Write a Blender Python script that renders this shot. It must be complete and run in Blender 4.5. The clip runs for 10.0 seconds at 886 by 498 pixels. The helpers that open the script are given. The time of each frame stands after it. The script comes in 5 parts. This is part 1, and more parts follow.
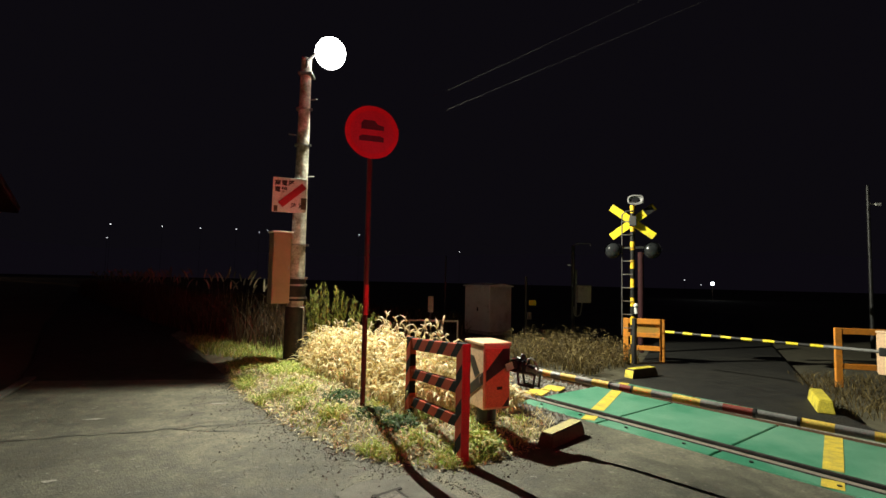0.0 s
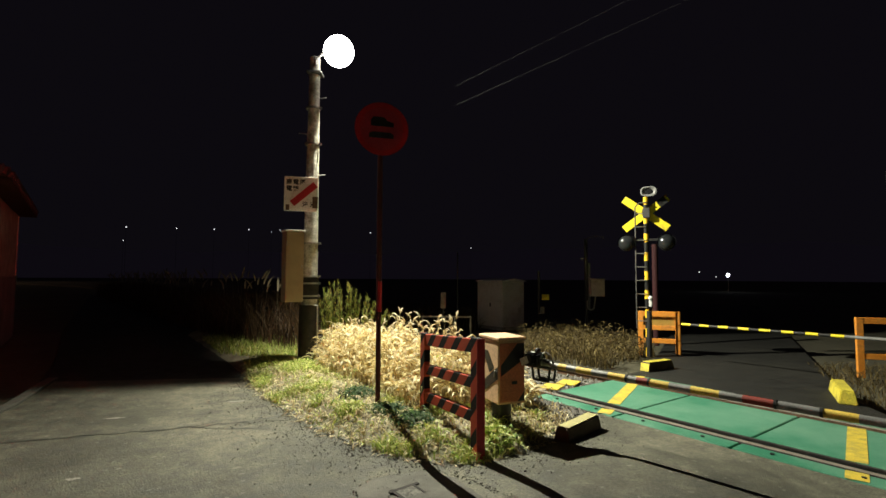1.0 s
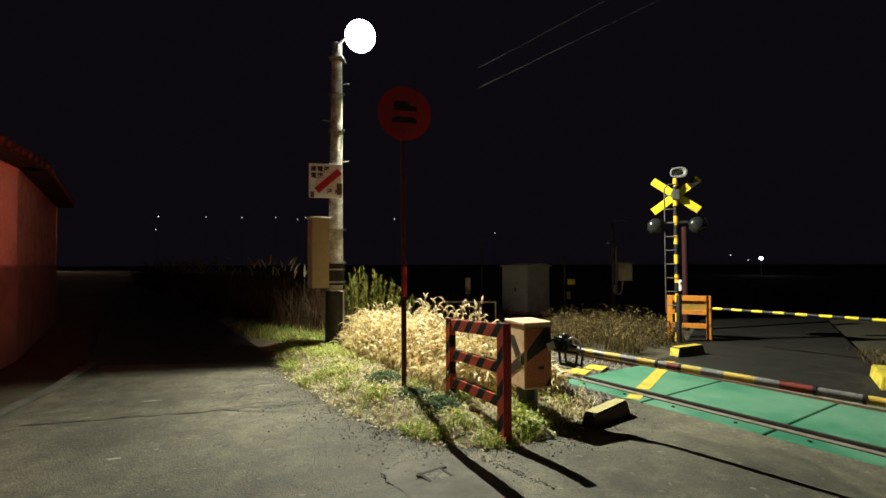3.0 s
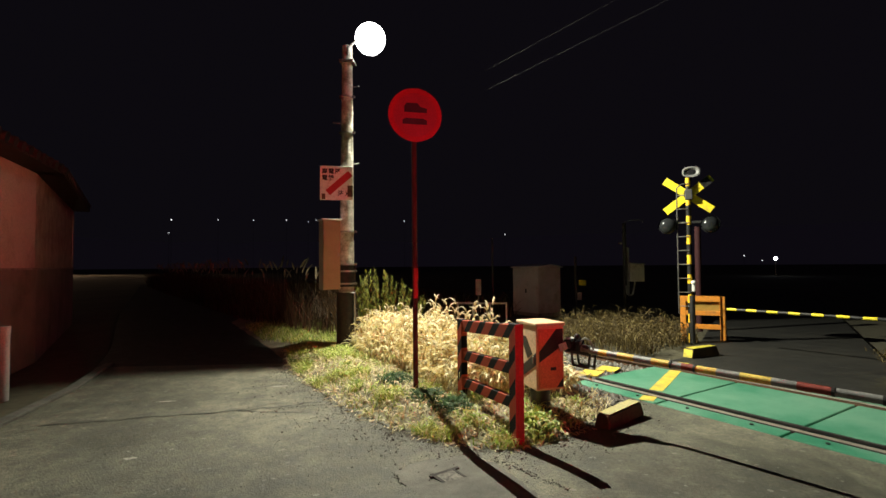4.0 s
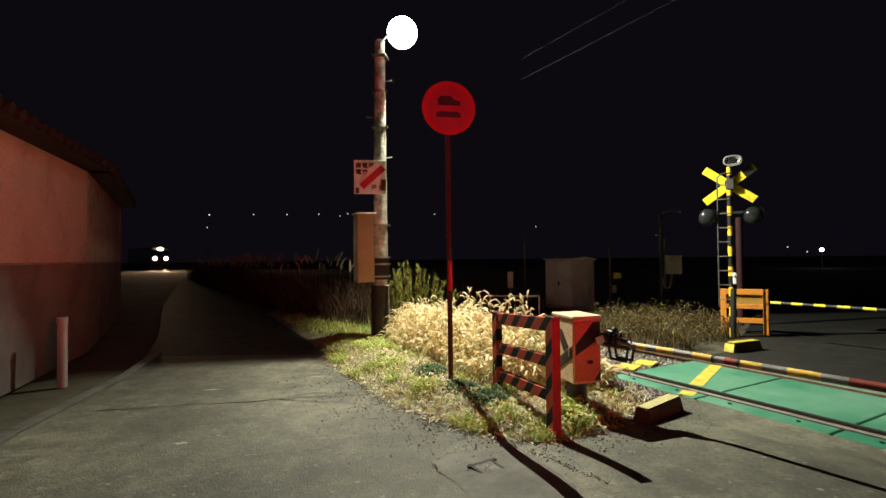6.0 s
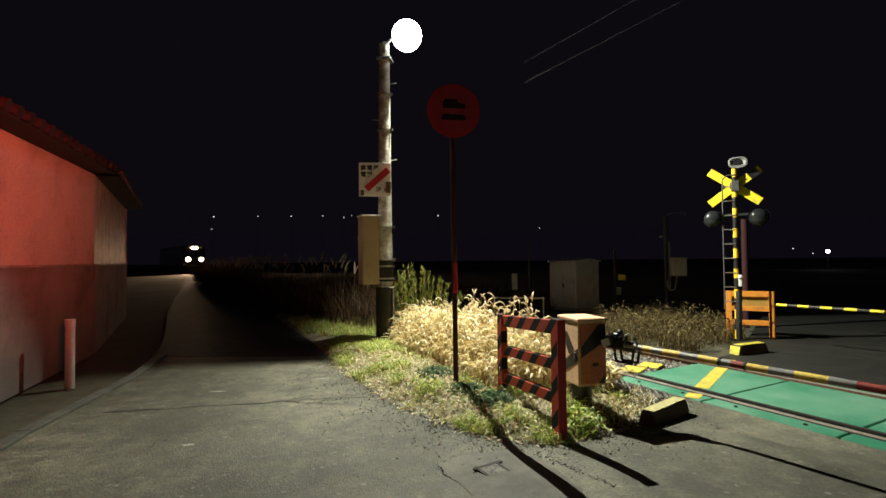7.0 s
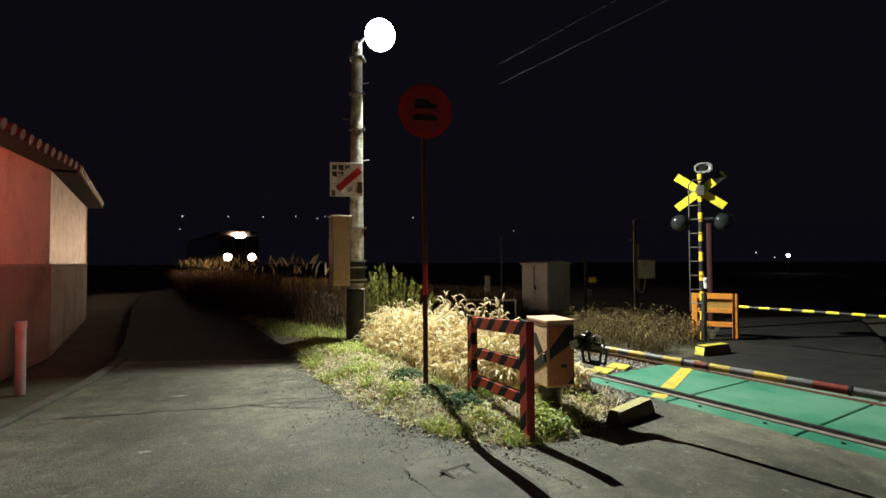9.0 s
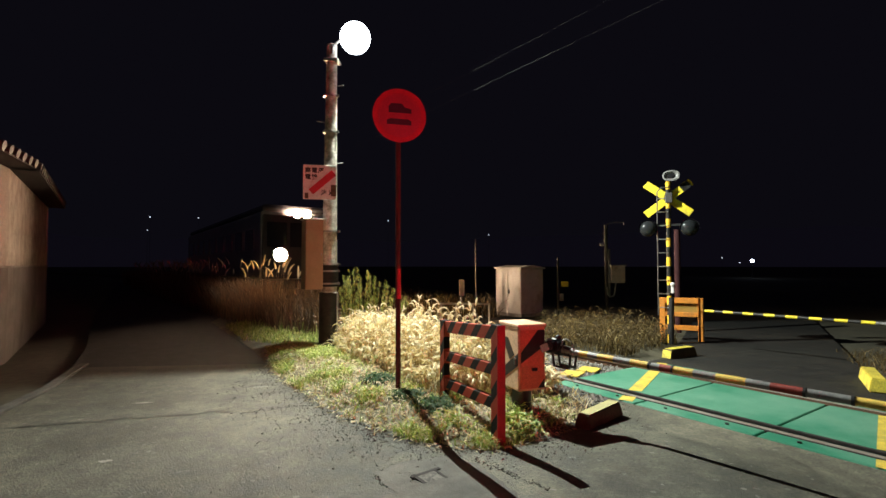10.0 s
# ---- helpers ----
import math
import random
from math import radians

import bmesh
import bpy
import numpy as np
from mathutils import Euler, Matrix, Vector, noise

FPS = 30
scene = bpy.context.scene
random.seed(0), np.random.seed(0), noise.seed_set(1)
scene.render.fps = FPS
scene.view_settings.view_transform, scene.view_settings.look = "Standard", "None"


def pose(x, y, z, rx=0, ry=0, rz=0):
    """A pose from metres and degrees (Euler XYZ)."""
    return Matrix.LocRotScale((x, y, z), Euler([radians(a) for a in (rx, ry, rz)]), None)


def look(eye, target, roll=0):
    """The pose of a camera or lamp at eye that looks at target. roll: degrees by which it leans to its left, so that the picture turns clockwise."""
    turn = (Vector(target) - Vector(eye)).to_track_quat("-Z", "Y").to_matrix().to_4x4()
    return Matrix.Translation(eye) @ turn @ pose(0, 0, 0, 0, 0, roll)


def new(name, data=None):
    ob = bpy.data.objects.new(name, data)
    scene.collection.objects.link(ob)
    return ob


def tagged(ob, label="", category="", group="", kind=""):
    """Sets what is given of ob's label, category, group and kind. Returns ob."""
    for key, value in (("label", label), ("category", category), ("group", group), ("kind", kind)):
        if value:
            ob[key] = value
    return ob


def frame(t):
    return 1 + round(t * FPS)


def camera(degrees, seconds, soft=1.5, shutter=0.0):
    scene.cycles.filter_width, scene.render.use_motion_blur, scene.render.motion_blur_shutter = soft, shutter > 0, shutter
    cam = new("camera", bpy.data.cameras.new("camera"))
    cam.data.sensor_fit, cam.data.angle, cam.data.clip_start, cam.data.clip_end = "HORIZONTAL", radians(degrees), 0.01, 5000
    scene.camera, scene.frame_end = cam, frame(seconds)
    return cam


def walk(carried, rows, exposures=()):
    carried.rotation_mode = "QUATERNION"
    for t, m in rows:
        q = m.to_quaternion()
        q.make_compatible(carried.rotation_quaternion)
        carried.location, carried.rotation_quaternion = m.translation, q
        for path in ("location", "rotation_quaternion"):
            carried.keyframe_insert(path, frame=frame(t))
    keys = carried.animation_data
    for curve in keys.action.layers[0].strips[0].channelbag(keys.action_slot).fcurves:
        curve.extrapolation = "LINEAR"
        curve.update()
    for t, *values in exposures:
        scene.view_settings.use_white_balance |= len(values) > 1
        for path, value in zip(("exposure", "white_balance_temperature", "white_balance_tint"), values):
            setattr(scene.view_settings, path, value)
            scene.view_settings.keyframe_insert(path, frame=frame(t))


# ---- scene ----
cam = camera(84.4, 10.0)
PATH = [
    (0, (-0.103, -0.429, 1.561), (-0.02, 1.565, 1.692), 1.3),
    (0.5, (-0.109, -0.426, 1.561), (-0.047, 1.569, 1.685), 1.1),
    (1, (-0.111, -0.417, 1.55), (-0.074, 1.58, 1.666), 0.3),
    (1.5, (-0.109, -0.416, 1.553), (-0.129, 1.581, 1.66), -0.6),
    (2, (-0.111, -0.395, 1.551), (-0.15, 1.603, 1.624), -0.5),
    (3.5, (-0.124, -0.383, 1.542), (-0.2, 1.614, 1.598), -0.2),
    (4, (-0.132, -0.387, 1.538), (-0.233, 1.609, 1.602), -0.4),
    (4.5, (-0.145, -0.392, 1.541), (-0.292, 1.602, 1.595), -0.6),
    (5, (-0.159, -0.397, 1.539), (-0.342, 1.594, 1.586), -0.4),
    (5.5, (-0.168, -0.402, 1.536), (-0.375, 1.587, 1.569), -0.5),
    (7, (-0.193, -0.426, 1.549), (-0.432, 1.559, 1.591), -0.6),
    (7.5, (-0.188, -0.407, 1.541), (-0.411, 1.58, 1.581), -0.5),
    (8, (-0.173, -0.39, 1.533), (-0.387, 1.599, 1.566), -0.9),
    (8.5, (-0.154, -0.386, 1.535), (-0.326, 1.607, 1.569), -0.7),
    (9, (-0.15, -0.381, 1.538), (-0.286, 1.614, 1.588), -0.3),
    (9.5, (-0.142, -0.395, 1.537), (-0.246, 1.601, 1.603), 0.0),
    (10, (-0.126, -0.397, 1.547), (-0.161, 1.602, 1.611), -0.0),
]
walk(cam, [(t, look(eye, target, roll)) for t, eye, target, roll in PATH],
     [(0, 0, 6500, 10), (5.5, 0, 6450, 10), (7.5, 0, 6150, 10), (10, 0, 5750, 10)])

# ---- world and lights ----
world = bpy.data.worlds.new("night")
scene.world = world
world.use_nodes = True
world.node_tree.nodes["Background"].inputs[0].default_value = (0.58, 0.48, 0.72, 1)
world.node_tree.nodes["Background"].inputs[1].default_value = 0.0062
LAMP = Vector((-1.87, 8.3, 5.65))
scene.view_settings.exposure = 0.0


def lamp(name, kind, m, power, colour, size):
    data = bpy.data.lights.new(name, kind)
    data.energy, data.color, data.shadow_soft_size = power, colour, size
    ob = new(name, data)
    ob.matrix_world = m
    return ob


FRONT = Vector((0.2, -0.98, 0))  # the way the street lamp faces
street_light = lamp("street_lamp_light", "AREA", look(LAMP + FRONT * 0.012 + Vector((0, 0, -0.125)), (5.9, 5.3, 0)), 1620, (1.0, 0.98, 0.78), 0.03)
street_light.data.shape, street_light.data.size = "DISK", 0.007


# ---- materials ----
def nodes(name):
    m = bpy.data.materials.new(name)
    m.use_nodes = True
    t = m.node_tree
    return m, t, t.nodes["Principled BSDF"]


def add(t, kind, **values):
    n = t.nodes.new("ShaderNode" + kind)
    for key, value in values.items():
        if key in n.inputs:
            n.inputs[key].default_value = value
        else:
            setattr(n, key, value)
    return n


def ramp(t, source, stops):
    r = t.nodes.new("ShaderNodeValToRGB")
    while len(r.color_ramp.elements) < len(stops):
        r.color_ramp.elements.new(0.5)
    for e, (p, c) in zip(r.color_ramp.elements, stops):
        e.position, e.color = p, (*c, 1)
    t.links.new(source, r.inputs[0])
    return r.outputs[0]


def mixed(t, fac, a, b, mode="MIX"):
    n = t.nodes.new("ShaderNodeMix")
    n.data_type, n.blend_type = "RGBA", mode
    for value, sock in ((fac, n.inputs[0]), (a, n.inputs[6]), (b, n.inputs[7])):
        if hasattr(value, "is_linked"):
            t.links.new(value, sock)
        else:
            sock.default_value = (*value, 1) if isinstance(value, tuple) else value
    return n.outputs[2]


def surface(name, c1, c2, rough=0.8, metal=0.0, scale=6.0, fine=90.0, bump=0.3, dirt=None, dirt_scale=2.0, dirt_amount=0.5, where="Object", world_coords=False):
    """A worn surface: two colours mixed by a broad noise, dirt by another, fine relief by a third."""
    m, t, p = nodes(name)
    co = add(t, "NewGeometry").outputs["Position"] if world_coords else add(t, "TexCoord").outputs[where]
    broad = add(t, "TexNoise", Scale=scale, Detail=6.0, Roughness=0.6)
    grain = add(t, "TexNoise", Scale=fine, Detail=4.0)
    for n in (broad, grain):
        t.links.new(co, n.inputs["Vector"])
    col = ramp(t, broad.outputs[0], [(0.35, c1), (0.68, c2)])
    if dirt:
        d = add(t, "TexNoise", Scale=dirt_scale, Detail=8.0, Roughness=0.7)
        t.links.new(co, d.inputs["Vector"])
        f = ramp(t, d.outputs[0], [(0.62 - 0.3 * dirt_amount, (0, 0, 0)), (0.72, (1, 1, 1))])
        col = mixed(t, f, col, dirt)
    speck = ramp(t, grain.outputs[0], [(0.3, (0.75, 0.75, 0.75)), (0.7, (1.15, 1.15, 1.15))])
    t.links.new(mixed(t, 1.0, col, speck, "MULTIPLY"), p.inputs["Base Color"])
    b = add(t, "Bump", Strength=bump, Distance=0.01)
    t.links.new(grain.outputs[0], b.inputs["Height"])
    t.links.new(b.outputs[0], p.inputs["Normal"])
    p.inputs["Roughness"].default_value, p.inputs["Metallic"].default_value = rough, metal
    return m


def striped(name, c1, c2, period, way, rough=0.55, share=0.5, dirt=(0.12, 0.08, 0.05)):
    """Painted stripes across the direction way, with scuffed paint."""
    m, t, p = nodes(name)
    co = add(t, "TexCoord").outputs["Object"]
    d = add(t, "VectorMath", operation="DOT_PRODUCT")
    d.inputs[1].default_value = tuple(w / period for w in way)
    t.links.new(co, d.inputs[0])
    fr = add(t, "Math", operation="FRACT")
    t.links.new(d.outputs["Value"], fr.inputs[0])
    gt = add(t, "Math", operation="GREATER_THAN")
    gt.inputs[1].default_value = share
    t.links.new(fr.outputs[0], gt.inputs[0])
    col = mixed(t, gt.outputs[0], c1, c2)
    n = add(t, "TexNoise", Scale=9.0, Detail=9.0, Roughness=0.75)
    t.links.new(co, n.inputs["Vector"])
    col = mixed(t, ramp(t, n.outputs[0], [(0.56, (0, 0, 0)), (0.74, (0.8, 0.8, 0.8))]), col, dirt)
    t.links.new(col, p.inputs["Base Color"])
    p.inputs["Roughness"].default_value = rough
    p.inputs["Specular IOR Level"].default_value = 0.22
    b = add(t, "Bump", Strength=0.25, Distance=0.004)
    t.links.new(n.outputs[0], b.inputs["Height"])
    t.links.new(b.outputs[0], p.inputs["Normal"])
    return m


def glowing(name, colour, strength):
    m, t, p = nodes(name)
    p.inputs["Base Color"].default_value = (*colour, 1)
    p.inputs["Emission Color"].default_value = (*colour, 1)
    p.inputs["Emission Strength"].default_value = strength
    return m


def leafy(name, stops, rough=0.7, through_light=0.35):
    """Blades and leaves: each island takes its own colour, and some light passes through."""
    m, t, p = nodes(name)
    g = add(t, "NewGeometry")
    col = ramp(t, g.outputs["Random Per Island"], stops)
    t.links.new(col, p.inputs["Base Color"])
    p.inputs["Roughness"].default_value = rough
    tr = add(t, "BsdfTranslucent")
    t.links.new(col, tr.inputs[0])
    mix = add(t, "MixShader")
    mix.inputs[0].default_value = through_light
    t.links.new(p.outputs[0], mix.inputs[1])
    t.links.new(tr.outputs[0], mix.inputs[2])
    t.links.new(mix.outputs[0], t.nodes["Material Output"].inputs[0])
    return m


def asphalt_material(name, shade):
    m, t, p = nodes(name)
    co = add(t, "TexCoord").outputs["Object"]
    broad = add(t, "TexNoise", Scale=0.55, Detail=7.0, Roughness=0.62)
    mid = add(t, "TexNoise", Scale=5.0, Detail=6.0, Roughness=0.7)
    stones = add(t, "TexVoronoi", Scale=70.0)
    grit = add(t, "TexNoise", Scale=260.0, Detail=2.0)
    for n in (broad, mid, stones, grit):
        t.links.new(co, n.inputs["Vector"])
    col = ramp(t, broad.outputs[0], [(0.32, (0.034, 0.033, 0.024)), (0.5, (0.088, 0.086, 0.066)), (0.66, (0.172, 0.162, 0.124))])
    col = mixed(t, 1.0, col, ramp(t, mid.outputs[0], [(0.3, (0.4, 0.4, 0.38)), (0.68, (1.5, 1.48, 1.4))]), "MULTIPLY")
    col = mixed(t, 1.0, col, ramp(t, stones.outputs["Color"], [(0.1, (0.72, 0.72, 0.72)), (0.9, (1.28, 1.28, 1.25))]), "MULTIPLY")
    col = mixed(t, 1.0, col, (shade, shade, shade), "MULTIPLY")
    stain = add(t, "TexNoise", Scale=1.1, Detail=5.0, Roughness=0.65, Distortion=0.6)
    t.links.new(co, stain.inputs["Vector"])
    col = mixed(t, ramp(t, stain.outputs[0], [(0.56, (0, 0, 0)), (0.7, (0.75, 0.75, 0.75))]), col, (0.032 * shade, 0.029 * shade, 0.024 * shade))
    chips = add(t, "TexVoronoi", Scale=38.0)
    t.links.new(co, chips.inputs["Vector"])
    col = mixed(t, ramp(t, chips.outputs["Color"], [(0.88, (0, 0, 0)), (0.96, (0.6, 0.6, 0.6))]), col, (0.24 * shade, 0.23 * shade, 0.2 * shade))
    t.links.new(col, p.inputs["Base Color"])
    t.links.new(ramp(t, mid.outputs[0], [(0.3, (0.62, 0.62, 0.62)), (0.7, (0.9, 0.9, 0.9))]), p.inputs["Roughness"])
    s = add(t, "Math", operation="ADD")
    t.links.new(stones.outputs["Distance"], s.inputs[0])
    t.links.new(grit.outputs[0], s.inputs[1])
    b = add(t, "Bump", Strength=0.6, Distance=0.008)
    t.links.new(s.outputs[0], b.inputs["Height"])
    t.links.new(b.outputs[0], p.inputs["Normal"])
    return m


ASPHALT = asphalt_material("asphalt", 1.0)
# same asphalt, with the dark beyond the lamplight put into its colour
ASPHALT_UNLIT = asphalt_material("unlit_asphalt", 0.1)
SOIL = surface("soil", (0.12, 0.1, 0.065), (0.24, 0.21, 0.14), 0.95, 0, 3, 60, 0.8, (0.07, 0.09, 0.03), 1.2)
FIELD = surface("field", (0.06, 0.055, 0.035), (0.11, 0.1, 0.06), 0.95, 0, 0.3, 8, 0.6)
CONCRETE = surface("concrete", (0.28, 0.27, 0.24), (0.4, 0.39, 0.35), 0.9, 0, 5, 120, 0.3, (0.14, 0.13, 0.1), 3)
DARK_CONCRETE = surface("dado_concrete", (0.19, 0.18, 0.165), (0.27, 0.255, 0.23), 0.92, 0, 1.4, 90, 0.35, (0.1, 0.095, 0.08), 0.9)
PLASTER = surface("plaster", (0.52, 0.48, 0.42), (0.62, 0.58, 0.5), 0.9, 0, 1.2, 70, 0.25, (0.36, 0.32, 0.26), 1.1, 0.35)
TIN = surface("weathered_tin", (0.4, 0.36, 0.29), (0.62, 0.57, 0.46), 0.6, 0.1, 3, 60, 0.3, (0.22, 0.15, 0.08), 2.5, 0.6)
ROOF = surface("roof_tile", (0.012, 0.012, 0.013), (0.024, 0.024, 0.024), 0.6, 0, 4, 60, 0.3)
# wood under the eaves, its shade put in as a near-black colour
UNLIT_EAVE = surface("unlit_eave_wood", (0.01, 0.009, 0.008), (0.022, 0.019, 0.016), 0.95, 0, 6, 60, 0.4)
POLE_WOOD = surface("pole_concrete", (0.36, 0.33, 0.26), (0.82, 0.79, 0.7), 0.9, 0, 7, 60, 0.8, (0.1, 0.08, 0.045), 6, 0.6)
BLACK_SLEEVE = surface("black_sleeve", (0.014, 0.012, 0.011), (0.034, 0.027, 0.022), 0.88, 0, 8, 90, 0.3)
WIRE = surface("tarnished_wire", (0.008, 0.008, 0.007), (0.016, 0.015, 0.013), 0.95, 0, 8, 90, 0.2)
STEEL = surface("steel", (0.3, 0.3, 0.29), (0.45, 0.45, 0.43), 0.45, 0.8, 8, 120, 0.15, (0.16, 0.1, 0.06), 6)
RAIL_TOP = surface("rail_head", (0.3, 0.27, 0.23), (0.46, 0.42, 0.37), 0.36, 0.35, 6, 120, 0.1, (0.2, 0.13, 0.08), 5, 0.4)
RUST = surface("rail_rust", (0.09, 0.05, 0.03), (0.17, 0.1, 0.06), 0.85, 0.2, 9, 120, 0.4)
GRIT = surface("grit", (0.05, 0.048, 0.042), (0.19, 0.18, 0.155), 0.9, 0, 30, 90, 0.3)
DARK_STEEL = surface("dark_steel", (0.06, 0.06, 0.06), (0.11, 0.105, 0.1), 0.6, 0.4, 8, 120, 0.15)
PALE_GLINT = surface("pale_glint", (0.22, 0.21, 0.18), (0.5, 0.48, 0.43), 0.85, 0, 9, 90, 0.5, (0.09, 0.086, 0.07), 14, 0.7)
PATCH = surface("patch_asphalt", (0.075, 0.072, 0.06), (0.135, 0.128, 0.106), 0.85, 0, 3, 110, 0.6, (0.045, 0.042, 0.034), 2.2, 0.6)
GREEN = surface("green_panel", (0.032, 0.18, 0.105), (0.06, 0.255, 0.16), 0.5, 0, 0.9, 160, 0.12, (0.16, 0.31, 0.22), 0.9, 0.75, "Object", True)
YELLOW_LINE = surface("yellow_road_paint", (0.62, 0.46, 0.05), (0.75, 0.58, 0.07), 0.6, 0, 6, 90, 0.3, (0.3, 0.25, 0.08), 7, 0.6)
YELLOW = surface("yellow_paint", (0.82, 0.66, 0.02), (0.9, 0.76, 0.03), 0.5, 0, 6, 90, 0.15, (0.5, 0.4, 0.06), 5, 0.3)
BLACK = surface("black_paint", (0.012, 0.012, 0.012), (0.03, 0.03, 0.03), 0.45, 0, 8, 120, 0.15)
GLOSS_BLACK = surface("gloss_black", (0.014, 0.014, 0.016), (0.024, 0.024, 0.026), 0.14, 0, 8, 120, 0.02)
ORANGE = surface("orange_paint", (0.75, 0.27, 0.03), (0.85, 0.34, 0.05), 0.5, 0, 5, 90, 0.2, (0.35, 0.15, 0.05), 5, 0.35)
MUSTARD = surface("mustard_paint", (0.36, 0.22, 0.04), (0.44, 0.28, 0.06), 0.6, 0, 5, 90, 0.2, (0.2, 0.12, 0.03), 5, 0.35)
GREY_PAINT = surface("grey_paint", (0.36, 0.36, 0.34), (0.44, 0.44, 0.41), 0.6, 0, 3, 90, 0.15, (0.25, 0.21, 0.15), 3, 0.4)
CABINET_GREY = surface("cabinet_grey", (0.56, 0.56, 0.53), (0.66, 0.66, 0.62), 0.6, 0, 3, 90, 0.12, (0.4, 0.36, 0.28), 2.5, 0.35)
CREAM = surface("cream_paint", (0.66, 0.6, 0.46), (0.74, 0.68, 0.54), 0.55, 0, 4, 90, 0.15, (0.4, 0.3, 0.18), 4, 0.3)
BEIGE_BOX = surface("beige_box", (0.3, 0.22, 0.13), (0.37, 0.275, 0.17), 0.6, 0, 4, 90, 0.15, (0.3, 0.24, 0.15), 4, 0.3)
WHITE = surface("white_enamel", (0.74, 0.74, 0.72), (0.82, 0.82, 0.8), 0.4, 0, 4, 90, 0.08, (0.45, 0.35, 0.25), 6, 0.3)
SIGN_RED = surface("sign_red", (0.42, 0.016, 0.025), (0.5, 0.024, 0.035), 0.45, 0, 4, 90, 0.08, (0.4, 0.05, 0.04), 5, 0.25)
SIGN_BACK = surface("sign_white", (0.36, 0.035, 0.05), (0.42, 0.05, 0.07), 0.45, 0, 4, 90, 0.08)
RED_POST = surface("red_post", (0.05, 0.008, 0.01), (0.075, 0.011, 0.012), 0.75, 0, 6, 90, 0.2, (0.09, 0.02, 0.018), 6, 0.4)
DEEP_RED = surface("deep_red_paint", (0.03, 0.004, 0.006), (0.045, 0.006, 0.008), 0.85, 0, 6, 90, 0.2)
SLEEPER = surface("sleeper_wood", (0.09, 0.065, 0.045), (0.16, 0.12, 0.085), 0.9, 0, 6, 60, 0.6)
BALLAST = surface("ballast_stone", (0.13, 0.12, 0.105), (0.3, 0.285, 0.26), 0.9, 0, 9, 60, 0.5)
FENCE_STRIPE = striped("fence_stripe", (0.44, 0.07, 0.035), (0.006, 0.005, 0.005), 0.2, (0, 0.7, -0.7), 0.85, 0.55, (0.07, 0.025, 0.018))
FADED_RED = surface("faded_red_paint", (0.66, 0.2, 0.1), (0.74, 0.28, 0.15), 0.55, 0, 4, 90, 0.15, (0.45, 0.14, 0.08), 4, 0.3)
MACHINE_PAINT = surface("machine_paint", (0.76, 0.5, 0.3), (0.82, 0.57, 0.36), 0.5, 0, 4, 90, 0.15, (0.5, 0.27, 0.15), 4, 0.3)
DRY = leafy("dry_grass", [(0.0, (0.34, 0.23, 0.08)), (0.35, (0.64, 0.5, 0.22)), (0.75, (0.84, 0.74, 0.46)), (0.95, (0.9, 0.84, 0.62)), (1.0, (0.36, 0.4, 0.1))], 0.55, 0.3)
BROWN = leafy("brown_grass", [(0.0, (0.04, 0.028, 0.01)), (0.5, (0.1, 0.07, 0.022)), (0.85, (0.2, 0.15, 0.05)), (1.0, (0.36, 0.28, 0.12))])
LAWN = leafy("green_grass", [(0.0, (0.11, 0.19, 0.03)), (0.35, (0.32, 0.43, 0.06)), (0.7, (0.56, 0.58, 0.15)), (1.0, (0.72, 0.62, 0.32))], 0.6, 0.2)
STRAW = leafy("cut_straw", [(0.0, (0.3, 0.22, 0.1)), (0.4, (0.56, 0.46, 0.26)), (0.85, (0.76, 0.67, 0.45)), (1.0, (0.34, 0.42, 0.1))], 0.6, 0.2)
HERB = leafy("dark_herb", [(0.0, (0.04, 0.08, 0.035)), (1.0, (0.09, 0.15, 0.06))])
THICKET = leafy("thicket_weed", [(0.0, (0.05, 0.03, 0.018)), (0.6, (0.12, 0.07, 0.035)), (1.0, (0.2, 0.12, 0.06))])
WEED = leafy("green_weed", [(0.0, (0.12, 0.16, 0.03)), (0.7, (0.24, 0.26, 0.05)), (1.0, (0.38, 0.28, 0.06))])
PLUME = leafy("pale_plume", [(0.0, (0.62, 0.52, 0.34)), (1.0, (0.8, 0.72, 0.52))], 0.8, 0.55)
LENS = glowing("lamp_lens", (1.0, 1.0, 0.94), 10)
HEADLIGHT = glowing("headlight_glow", (1.0, 0.64, 0.36), 1900)
ROOF_LIGHT = glowing("roof_headlight_glow", (1.0, 0.64, 0.36), 650)
RED_GLOW = glowing("red_signal_glow", (1.0, 0.03, 0.07), 1150)
RED_GLOW_FILL = glowing("red_signal_glow_fill", (1.0, 0.06, 0.04), 3800)
RED_GLOW_WALL = glowing("red_signal_glow_strong", (1.0, 0.06, 0.04), 6500)
DOT_GLOW = glowing("distant_lamp_glow", (0.95, 0.97, 1.0), 1.6)
DOT_GLOW_BRIGHT = glowing("distant_lamp_glow_bright", (0.85, 0.92, 1.0), 12)
# night haze on the hills, put in as a faint glow of their own
GLOW_HILL = glowing("glowing_night_hill", (0.5, 0.43, 0.6), 0.0034)
TRAIN_BODY = surface("train_steel", (0.5, 0.5, 0.5), (0.58, 0.58, 0.57), 0.4, 0.6, 2, 60, 0.1)
TRAIN_DARK = surface("train_front", (0.03, 0.03, 0.035), (0.05, 0.05, 0.05), 0.3, 0, 2, 60, 0.05)


def glass_material():
    m, t, p = nodes("dark_glass")
    p.inputs["Base Color"].default_value = (0.02, 0.025, 0.03, 1)
    p.inputs["Roughness"].default_value = 0.05
    return m


GLASS = glass_material()
